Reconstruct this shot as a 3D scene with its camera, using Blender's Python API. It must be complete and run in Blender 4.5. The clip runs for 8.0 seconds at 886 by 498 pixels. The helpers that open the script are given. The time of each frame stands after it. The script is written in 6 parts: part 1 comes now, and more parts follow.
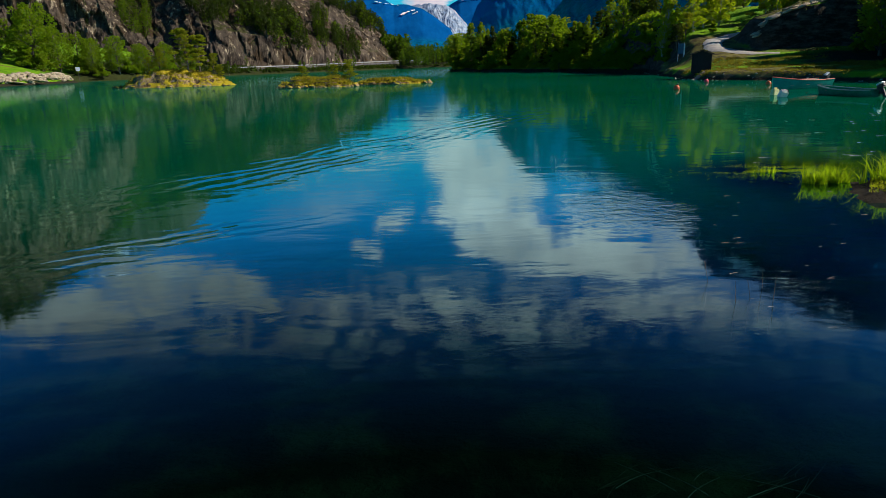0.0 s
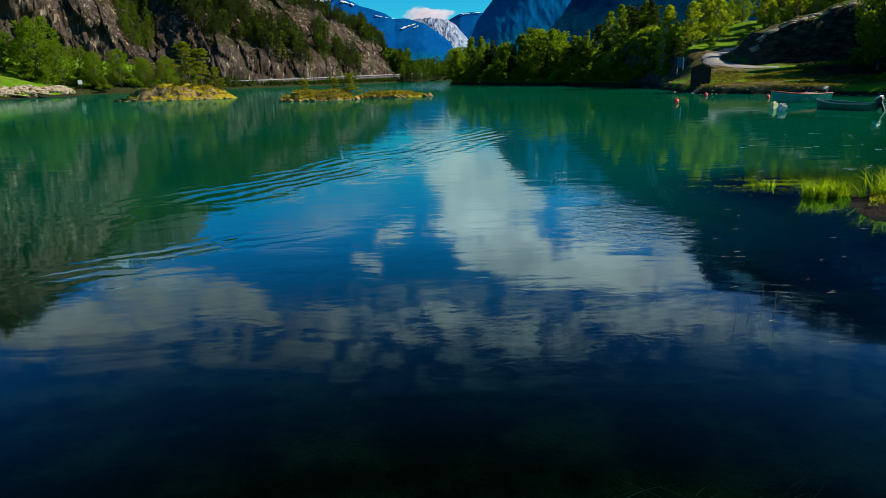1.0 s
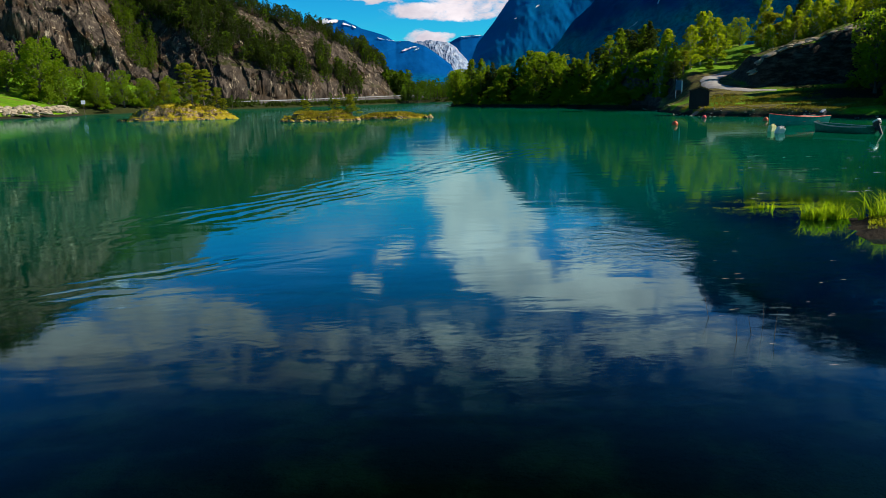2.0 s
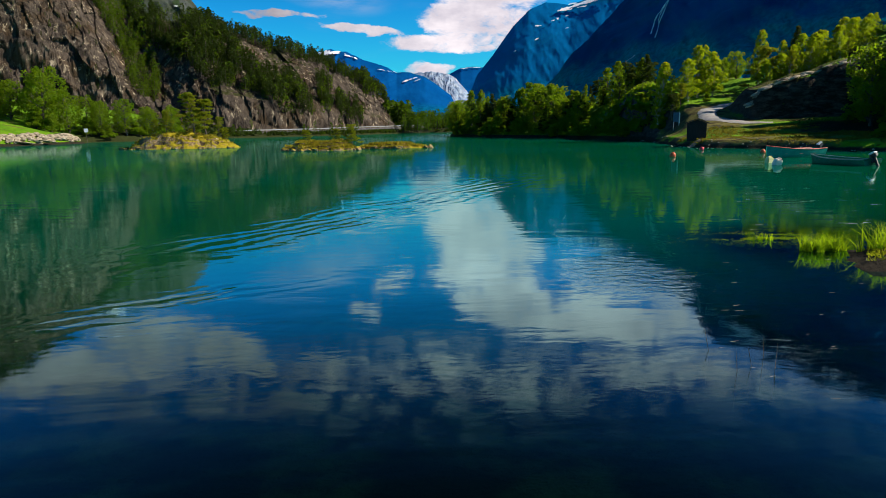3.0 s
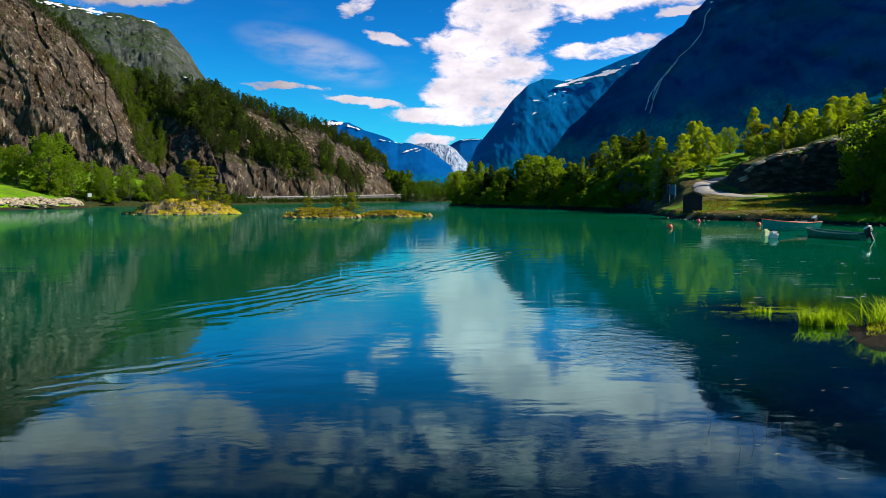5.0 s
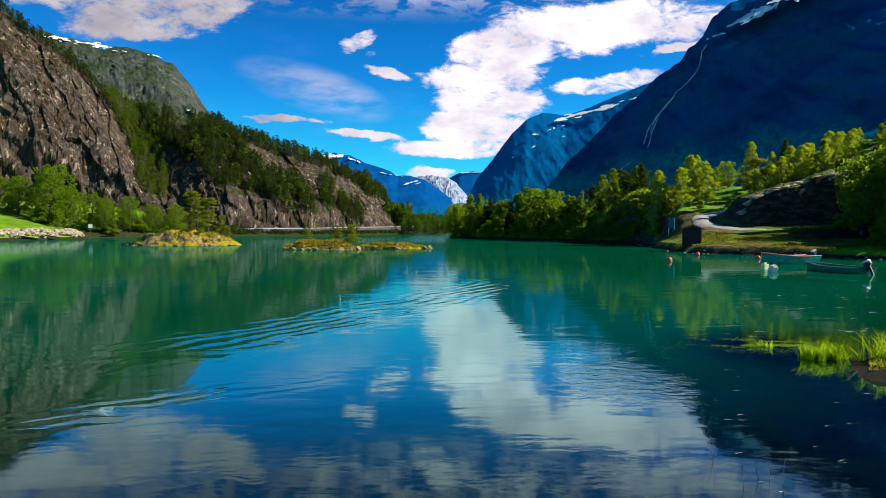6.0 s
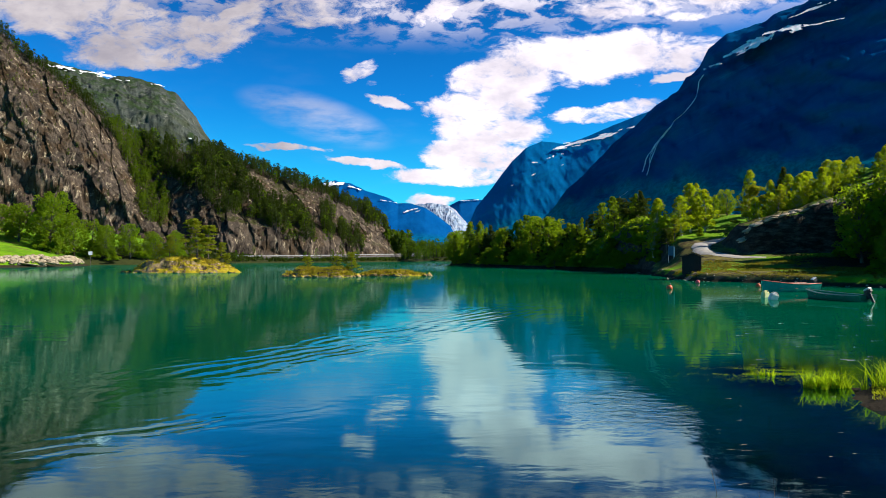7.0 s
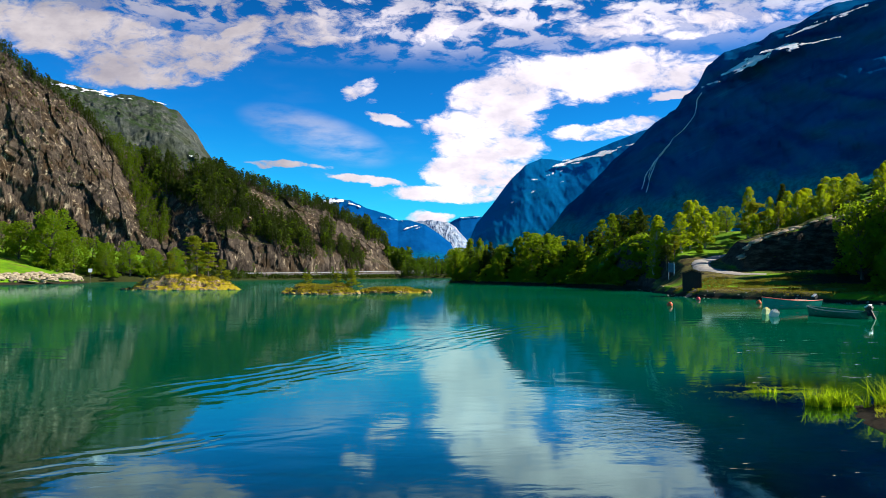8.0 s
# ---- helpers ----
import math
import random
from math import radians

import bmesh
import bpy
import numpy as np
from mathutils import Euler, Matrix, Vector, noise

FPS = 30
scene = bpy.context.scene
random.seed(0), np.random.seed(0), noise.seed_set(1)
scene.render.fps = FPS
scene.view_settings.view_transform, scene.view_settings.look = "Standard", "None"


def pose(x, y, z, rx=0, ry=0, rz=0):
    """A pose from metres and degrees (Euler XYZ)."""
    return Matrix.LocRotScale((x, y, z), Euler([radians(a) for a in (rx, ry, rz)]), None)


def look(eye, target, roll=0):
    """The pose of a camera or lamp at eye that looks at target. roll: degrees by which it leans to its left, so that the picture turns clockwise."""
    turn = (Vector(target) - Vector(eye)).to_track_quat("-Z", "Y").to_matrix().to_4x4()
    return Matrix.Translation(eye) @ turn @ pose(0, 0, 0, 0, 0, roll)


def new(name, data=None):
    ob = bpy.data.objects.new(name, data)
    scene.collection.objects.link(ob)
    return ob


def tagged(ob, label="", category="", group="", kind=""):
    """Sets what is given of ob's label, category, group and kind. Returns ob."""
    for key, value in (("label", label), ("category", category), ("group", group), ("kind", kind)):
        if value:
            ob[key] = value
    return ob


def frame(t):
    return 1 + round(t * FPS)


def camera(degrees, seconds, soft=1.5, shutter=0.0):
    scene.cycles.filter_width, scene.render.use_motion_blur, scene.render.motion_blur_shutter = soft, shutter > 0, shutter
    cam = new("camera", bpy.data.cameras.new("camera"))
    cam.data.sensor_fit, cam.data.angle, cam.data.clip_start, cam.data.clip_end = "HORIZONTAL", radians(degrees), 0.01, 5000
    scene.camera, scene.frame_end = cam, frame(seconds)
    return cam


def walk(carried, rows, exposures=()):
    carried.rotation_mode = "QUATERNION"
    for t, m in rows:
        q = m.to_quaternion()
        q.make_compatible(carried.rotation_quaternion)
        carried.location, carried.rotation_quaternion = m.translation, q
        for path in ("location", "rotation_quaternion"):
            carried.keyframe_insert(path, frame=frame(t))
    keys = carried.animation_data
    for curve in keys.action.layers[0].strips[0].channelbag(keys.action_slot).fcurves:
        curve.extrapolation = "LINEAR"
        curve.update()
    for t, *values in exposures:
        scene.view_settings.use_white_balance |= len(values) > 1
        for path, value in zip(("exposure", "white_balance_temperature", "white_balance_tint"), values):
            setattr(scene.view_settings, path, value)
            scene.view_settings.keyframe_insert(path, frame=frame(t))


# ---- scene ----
# ---- camera: a tripod head tilting slowly up at the water's edge ----
cam = camera(67.7, 8.0, soft=0.65)
EYE = 2.5
# seconds, rise, yaw, pitch, roll
ROWS = [
    (0.0, -0.060, 0.45, -15.81, 1.64),
    (0.5, -0.056, 0.45, -15.38, 1.63),
    (1.0, -0.051, 0.44, -14.72, 1.57),
    (1.5, -0.046, 0.42, -13.95, 1.47),
    (3.0, -0.028, 0.25, -10.44, 0.98),
    (3.5, -0.024, 0.19, -9.03, 0.78),
    (4.0, -0.021, 0.13, -7.46, 0.58),
    (4.5, -0.018, 0.08, -6.00, 0.39),
    (6.0, -0.010, 0.01, -1.75, 0.01),
    (6.5, -0.008, 0.00, -0.54, -0.03),
    (7.0, -0.005, 0.00, 0.63, -0.04),
    (7.5, -0.002, -0.01, 1.48, -0.02),
    (8.0, 0.000, 0.00, 2.10, 0.00),
]
walk(cam, [(t, pose(0, 0, EYE + rise, 90 + pitch, 0, yaw) @ pose(0, 0, 0, 0, 0, -roll)) for t, rise, yaw, pitch, roll in ROWS],
     exposures=[(0.0, 0.30), (1.5, 0.35), (3.0, 0.45), (4.5, 0.58), (6.0, 0.72), (8.0, 0.80)])

# ---- light: high summer sun from the right, blue sky with fair-weather cloud ----
SUN_AZ, SUN_EL = 91.0, 36.0
sun_way = Vector((math.sin(radians(SUN_AZ)) * math.cos(radians(SUN_EL)), math.cos(radians(SUN_AZ)) * math.cos(radians(SUN_EL)), math.sin(radians(SUN_EL))))
sun_data = bpy.data.lights.new("sun", "SUN")
sun_data.energy, sun_data.angle, sun_data.color = 5.0, radians(0.5), (1.0, 0.93, 0.80)
sun = new("sun", sun_data)
sun.matrix_world = look(sun_way * 300, (0, 0, 0))


class Nodes:
    """A short hand for wiring node trees."""

    def __init__(self, tree):
        self.t = tree
        tree.nodes.clear()

    def n(self, kind, **props):
        node = self.t.nodes.new(kind)
        ins = props.pop("ins", {})
        for key, value in props.items():
            setattr(node, key, value)
        for key, value in ins.items():
            if isinstance(value, bpy.types.NodeSocket):
                self.t.links.new(value, node.inputs[key])
            else:
                node.inputs[key].default_value = value
        return node

    def math(self, op, a, b=0.0, clamp=False):
        return self.n("ShaderNodeMath", operation=op, use_clamp=clamp, ins={0: a, 1: b}).outputs[0]

    def vmath(self, op, a, b=(0, 0, 0)):
        return self.n("ShaderNodeVectorMath", operation=op, ins={0: a, 1: b}).outputs[0]

    def noise(self, vec, scale, detail=4.0, rough=0.55, distort=0.0):
        return self.n("ShaderNodeTexNoise", ins={"Vector": vec, "Scale": scale, "Detail": detail, "Roughness": rough, "Distortion": distort}).outputs[0]

    def ramp(self, value, lo, hi, a=0.0, b=1.0):
        return self.n("ShaderNodeMapRange", interpolation_type="SMOOTHSTEP", ins={0: value, 1: lo, 2: hi, 3: a, 4: b}).outputs[0]

    def mix(self, fac, a, b, blend="MIX"):
        node = self.n("ShaderNodeMix", data_type="RGBA", blend_type=blend)
        for key, value in ((0, fac), (6, a), (7, b)):
            if isinstance(value, bpy.types.NodeSocket):
                self.t.links.new(value, node.inputs[key])
            else:
                node.inputs[key].default_value = (*value, 1) if isinstance(value, tuple) and len(value) == 3 else value
        return node.outputs[2]

    def scaled(self, vec, s):
        return self.n("ShaderNodeMapping", ins={"Vector": vec, "Scale": s}).outputs[0]


def make_world():
    world = bpy.data.worlds.new("sky")
    scene.world = world
    world.use_nodes = True
    k = Nodes(world.node_tree)
    way = k.n("ShaderNodeTexCoord").outputs["Generated"]
    sky = k.n("ShaderNodeTexSky", sky_type="NISHITA", sun_disc=False, sun_elevation=radians(SUN_EL), sun_rotation=radians(SUN_AZ), air_density=1.0, dust_density=0.15, ozone_density=2.5).outputs[0]
    sky = k.n("ShaderNodeHueSaturation", ins={"Saturation": SKY_SAT, "Value": SKY_VALUE, "Color": sky}).outputs[0]
    sky = k.mix(1.0, sky, SKY_TINT, "MULTIPLY")
    sep = k.n("ShaderNodeSeparateXYZ", ins={0: way})
    x, y, z = sep.outputs
    # the blue deepens with height, as mountain air does
    sky = k.n("ShaderNodeVectorMath", operation="SCALE", ins={0: sky, "Scale": k.ramp(z, 0.12, 0.62, 1.08, 0.42)}).outputs[0]
    # paler and greener towards the horizon
    sky = k.mix(k.ramp(z, 0.26, 0.06, 0.0, 1.0), sky, k.vmath("MULTIPLY", sky, (1.6, 1.28, 1.02)))
    ahead = k.math("MAXIMUM", y, 0.05)
    u, v = k.math("DIVIDE", x, ahead), k.math("DIVIDE", z, ahead)
    uv = k.n("ShaderNodeCombineXYZ", ins={0: u, 1: v, 2: 0.0}).outputs[0]
    flat = k.scaled(uv, (1.0, 1.9, 1.0))
    warp = k.n("ShaderNodeTexNoise", ins={"Vector": flat, "Scale": 6.0, "Detail": 5.0, "Roughness": 0.62}).outputs[1]
    warp = k.vmath("MULTIPLY", k.vmath("SUBTRACT", warp, (0.5, 0.5, 0.5)), (0.085, 0.055, 0.0))
    uvw = k.vmath("ADD", uv, warp)
    total = None
    for cu, cv, ru, rv, lean, dense in CLOUDS:
        c, s = math.cos(radians(lean)), math.sin(radians(lean))
        rel = k.vmath("SUBTRACT", uvw, (cu, cv, 0))
        a = k.n("ShaderNodeVectorMath", operation="DOT_PRODUCT", ins={0: rel, 1: (c / ru, s / ru, 0)}).outputs["Value"]
        b = k.n("ShaderNodeVectorMath", operation="DOT_PRODUCT", ins={0: rel, 1: (-s / rv, c / rv, 0)}).outputs["Value"]
        r = k.math("ADD", k.math("MULTIPLY", a, a), k.math("MULTIPLY", b, b))
        blob = k.ramp(r, 1.5, 0.25, 0.0, dense)
        total = blob if total is None else k.math("MAXIMUM", total, blob)
    fine = k.noise(flat, 9.0, 9.0, 0.62, 0.4)
    fine = k.math("ADD", fine, k.math("MULTIPLY", k.math("SUBTRACT", k.noise(flat, 26.0, 8.0, 0.72, 0.6), 0.5), 0.75))
    body = k.ramp(k.math("ADD", k.math("MULTIPLY", total, 0.85), k.math("MULTIPLY", k.math("SUBTRACT", fine, 0.5), 1.7)), 0.26, 0.80)
    # small puffs high in the sky, thinning towards the zenith
    layer = k.n("ShaderNodeCombineXYZ", ins={0: k.math("DIVIDE", x, k.math("ADD", k.math("ABSOLUTE", z), 0.12)), 1: k.math("DIVIDE", y, k.math("ADD", k.math("ABSOLUTE", z), 0.12)), 2: 0.0}).outputs[0]
    puff = k.noise(layer, 10.0, 8.0, 0.62, 0.3)
    wide = k.noise(layer, 1.6, 3.0, 0.5)
    high = k.math("MULTIPLY", k.ramp(z, 0.29, 0.37), k.ramp(z, 0.46, 0.39))
    puffs = k.math("MULTIPLY", k.ramp(k.math("ADD", puff, k.math("MULTIPLY", wide, 0.45)), 0.665, 0.80, 0.0, 0.8), high)
    veil = k.math("MULTIPLY", k.ramp(k.noise(layer, 1.1, 5.0, 0.6), 0.5, 0.8), 0.07)
    # a thin smear of high cloud beside the heap
    rel = k.vmath("SUBTRACT", uv, (-0.193, 0.210, 0))
    c, d = math.cos(radians(-17)), math.sin(radians(-17))
    a = k.n("ShaderNodeVectorMath", operation="DOT_PRODUCT", ins={0: rel, 1: (c / 0.125, d / 0.125, 0)}).outputs["Value"]
    b = k.n("ShaderNodeVectorMath", operation="DOT_PRODUCT", ins={0: rel, 1: (-d / 0.036, c / 0.036, 0)}).outputs["Value"]
    wisp = k.math("ADD", k.math("MULTIPLY", a, a), k.math("MULTIPLY", b, b))
    wisp = k.math("MULTIPLY", k.ramp(wisp, 1.2, 0.0, 0.0, 0.45), k.ramp(k.noise(k.scaled(uv, (1.0, 3.5, 1.0)), 7.0, 5, 0.6), 0.30, 0.65))
    cover = k.math("MAXIMUM", k.math("MAXIMUM", body, puffs), k.math("MAXIMUM", veil, wisp))
    cover = k.math("MULTIPLY", cover, k.math("MULTIPLY", k.ramp(z, 0.0, 0.05), k.ramp(v, 0.41, 0.50, 1.0, 0.75)))
    # overhead the sheets break up towards both sides of the valley
    aside = k.math("MULTIPLY", k.ramp(v, 0.41, 0.47), k.ramp(k.math("ABSOLUTE", u), 0.10, 0.36, 0.0, 0.80))
    cover = k.math("MULTIPLY", cover, k.math("SUBTRACT", 1.0, aside))
    shade = k.ramp(k.noise(flat, 7.0, 6.0, 0.6), 0.3, 0.7)
    cloud = k.mix(shade, CLOUD_DIM, CLOUD_LIT)
    # the heap over the valley is thick and white, the sheets round it thinner
    thick = k.math("MULTIPLY", k.ramp(u, -0.30, 0.0, 0.70, 1.26), k.ramp(v, 0.38, 0.48, 1.0, 0.80))
    cloud = k.n("ShaderNodeVectorMath", operation="SCALE", ins={0: cloud, "Scale": thick}).outputs[0]
    cloud = k.mix(k.ramp(v, 0.40, 0.48), cloud, k.vmath("MULTIPLY", cloud, (0.55, 0.95, 1.08)))
    col = k.mix(cover, sky, cloud)
    bg = k.n("ShaderNodeBackground", ins={"Color": col, "Strength": 0.1})
    out = k.n("ShaderNodeOutputWorld")
    k.t.links.new(bg.outputs[0], out.inputs[0])


SKY_SAT, SKY_VALUE, SKY_TINT = 1.3, 0.75, (0.06, 0.77, 1.25)
CLOUD_DIM, CLOUD_LIT = (3.6, 3.35, 3.9), (6.5, 5.95, 6.2)
# across, up (as tangents), half width, half height, lean, density
CLOUDS = [
    (0.239, 0.307, 0.188, 0.0394, 4, 1.00),
    (0.100, 0.275, 0.098, 0.0342, 10, 1.00),
    (0.057, 0.232, 0.098, 0.0317, 4, 1.00),
    (0.067, 0.191, 0.087, 0.0291, 0, 1.00),
    (0.046, 0.154, 0.086, 0.0291, 0, 1.00),
    (0.014, 0.122, 0.101, 0.0188, 0, 0.98),
    (-0.081, 0.234, 0.041, 0.0103, -28, 0.80),
    (0.251, 0.224, 0.091, 0.0154, 8, 0.95),
    (0.346, 0.271, 0.034, 0.0077, 20, 0.70),
    (-0.135, 0.284, 0.034, 0.0111, 28, 0.75),
    (-0.111, 0.273, 0.012, 0.0060, 0, 0.60),
    (-0.244, 0.167, 0.067, 0.0077, -4, 0.85),
    (-0.119, 0.142, 0.072, 0.0077, -7, 0.88),
    (-0.023, 0.081, 0.044, 0.0086, 0, 0.85),
    (-0.436, 0.323, 0.158, 0.0411, 8, 0.95),
    (-0.584, 0.376, 0.188, 0.0445, -8, 0.82),
    (-0.307, 0.367, 0.051, 0.0240, 30, 0.75),
    (-0.168, 0.380, 0.111, 0.0308, 2, 0.62),
    (-0.012, 0.367, 0.047, 0.0222, 35, 0.85),
    (0.361, 0.385, 0.214, 0.0205, 3, 0.75),
    (0.153, 0.385, 0.103, 0.0188, 0, 0.60),
]
make_world()

# ---- materials ----
def material(name):
    m = bpy.data.materials.new(name)
    m.use_nodes = True
    k = Nodes(m.node_tree)
    out = k.n("ShaderNodeOutputMaterial")
    geo = k.n("ShaderNodeNewGeometry")
    return m, k, out, geo.outputs["Position"], geo


def finish(k, out, color, rough=0.85, bump=None, strength=0.4, distance=0.1, **more):
    ins = {"Base Color": color, "Roughness": rough}
    ins.update(more)
    b = k.n("ShaderNodeBsdfPrincipled", ins=ins)
    if rough > 0.8:
        b.inputs["Specular IOR Level"].default_value = 0.12
    if bump is not None:
        bn = k.n("ShaderNodeBump", ins={"Strength": strength, "Distance": distance, "Height": bump})
        k.t.links.new(bn.outputs[0], b.inputs["Normal"])
    k.t.links.new(b.outputs[0], out.inputs[0])
    return b


def simple(name, a, b, scale=3.0, rough=0.8, bump=0.3, distance=0.03, metallic=0.0, stretch=(1, 1, 1)):
    """A surface that wavers between two colours, with fine relief."""
    m, k, out, pos, geo = material(name)
    p = k.scaled(pos, stretch)
    f = k.ramp(k.noise(p, scale, 6, 0.6), 0.3, 0.7)
    fine = k.noise(p, scale * 7, 4, 0.6)
    col = k.mix(k.math("MULTIPLY", fine, 0.35), k.mix(f, a, b), tuple(c * 0.55 for c in a))
    finish(k, out, col, rough, fine, bump, distance, Metallic=metallic)
    return m


def make_rock(name, dark, mid, pale, moss, scale=1.0, moss_level=0.62, cracks=0.6, relief_by=0.8, shine=0.12, brown=None):
    """Bedded rock: leaning slabs, water streaks, pale scars, cracks, moss on what lies flat."""
    m, k, out, pos, geo = material(name)
    up = k.n("ShaderNodeSeparateXYZ", ins={0: geo.outputs["Normal"]}).outputs[2]
    wide = k.noise(pos, 0.05 * scale, 6, 0.6)
    lean = k.n("ShaderNodeMapping", ins={"Vector": pos, "Rotation": (0, radians(-15), 0)}).outputs[0]
    slab = k.scaled(lean, (1, 1, 0.22))
    tall = k.noise(slab, 0.26 * scale, 9, 0.66, 0.3)
    crack = k.n("ShaderNodeTexVoronoi", feature="DISTANCE_TO_EDGE", ins={"Vector": k.vmath("ADD", k.scaled(lean, (1, 1, 0.35)), k.scaled(k.n("ShaderNodeTexNoise", ins={"Vector": pos, "Scale": 0.3 * scale, "Detail": 4.0}).outputs[1], (4, 4, 4))), "Scale": 0.22 * scale}).outputs[0]
    col = k.mix(k.ramp(tall, 0.30, 0.62), dark, mid)
    if brown:
        col = k.mix(k.ramp(k.noise(pos, 0.11 * scale, 7, 0.65), 0.46, 0.62, 0.0, 0.85), col, brown)
    scar = k.math("MULTIPLY", k.ramp(k.noise(slab, 0.70 * scale, 9, 0.70, 0.2), 0.53, 0.66), k.ramp(k.noise(pos, 0.13 * scale, 5, 0.6), 0.38, 0.56))
    col = k.mix(scar, col, pale)
    streak = k.ramp(k.noise(k.scaled(lean, (1, 1, 0.05)), 0.20 * scale, 6, 0.6), 0.56, 0.70, 0.0, 0.75)
    col = k.mix(streak, col, dark)
    col = k.mix(k.ramp(wide, 0.48, 0.7, 0.0, 0.45), col, dark)
    col = k.mix(k.ramp(crack, 0.06, 0.0, 0.0, cracks), col, tuple(c * 0.4 for c in dark))
    grow = k.math("ADD", k.math("MULTIPLY", up, 0.75), k.math("MULTIPLY", k.noise(pos, 0.3 * scale, 7, 0.65), 0.5))
    tuft = k.mix(k.noise(pos, 2.2 * scale, 4, 0.7), tuple(c * 0.6 for c in moss), tuple(c * 1.5 for c in moss))
    col = k.mix(k.ramp(grow, moss_level, moss_level + 0.12), col, tuft)
    bump = k.math("ADD", k.math("MULTIPLY", tall, 1.0), k.math("MULTIPLY", k.noise(pos, 1.5 * scale, 8, 0.7), 0.5))
    b = finish(k, out, col, 0.9, bump, relief_by, 1.2 / scale)
    b.inputs["Specular IOR Level"].default_value = shine
    return m


def make_fell(name, dark, mid, pale, wood, wood_haze_line, size=1.0):
    """A high mountain side, distance haze put into its tones: haze-paled woods up to an uneven line, rock with gullies
    and grassy benches above.
    """
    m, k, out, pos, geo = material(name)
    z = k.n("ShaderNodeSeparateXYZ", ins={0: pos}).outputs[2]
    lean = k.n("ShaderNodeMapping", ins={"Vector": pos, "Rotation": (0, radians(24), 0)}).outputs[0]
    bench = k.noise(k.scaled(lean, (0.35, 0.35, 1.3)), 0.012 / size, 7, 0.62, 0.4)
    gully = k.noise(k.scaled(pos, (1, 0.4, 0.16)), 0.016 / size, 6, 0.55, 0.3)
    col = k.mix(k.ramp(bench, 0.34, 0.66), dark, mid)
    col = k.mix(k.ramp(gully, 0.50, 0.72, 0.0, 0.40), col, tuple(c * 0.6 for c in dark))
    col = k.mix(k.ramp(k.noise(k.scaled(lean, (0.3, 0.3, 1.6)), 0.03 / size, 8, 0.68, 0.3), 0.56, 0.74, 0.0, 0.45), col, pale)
    line = k.math("ADD", z, k.math("MULTIPLY", k.math("SUBTRACT", k.noise(k.scaled(pos, (1, 0.5, 0.35)), 0.006 / size, 6, 0.6), 0.5), wood_haze_line * 1.5))
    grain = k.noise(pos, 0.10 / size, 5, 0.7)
    # lower slopes in a paler tone: foot haze painted in with the woods
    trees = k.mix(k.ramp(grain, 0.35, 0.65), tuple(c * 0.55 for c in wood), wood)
    col = k.mix(k.ramp(line, wood_haze_line * 1.15, wood_haze_line * 0.7), col, trees)
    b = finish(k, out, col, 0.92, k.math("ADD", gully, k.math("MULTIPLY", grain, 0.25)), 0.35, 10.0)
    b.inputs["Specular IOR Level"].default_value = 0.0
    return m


def make_leaf(name, a, b, glow, shine=0.16):
    """Leaves: two greens from leaf to leaf, light passing through."""
    m, k, out, pos, geo = material(name)
    r = geo.outputs["Random Per Island"]
    tree = k.n("ShaderNodeObjectInfo").outputs["Random"]
    f = k.math("ADD", k.math("MULTIPLY", r, 0.6), k.math("MULTIPLY", tree, 0.4))
    col = k.mix(f, a, b)
    d = k.n("ShaderNodeBsdfPrincipled", ins={"Base Color": col, "Roughness": 0.55, "Specular IOR Level": shine})
    t = k.n("ShaderNodeBsdfTranslucent", ins={"Color": k.mix(f, glow, tuple(c * 0.7 for c in glow))})
    s = k.n("ShaderNodeMixShader", ins={0: 0.6, 1: d.outputs[0], 2: t.outputs[0]})
    k.t.links.new(s.outputs[0], out.inputs[0])
    return m


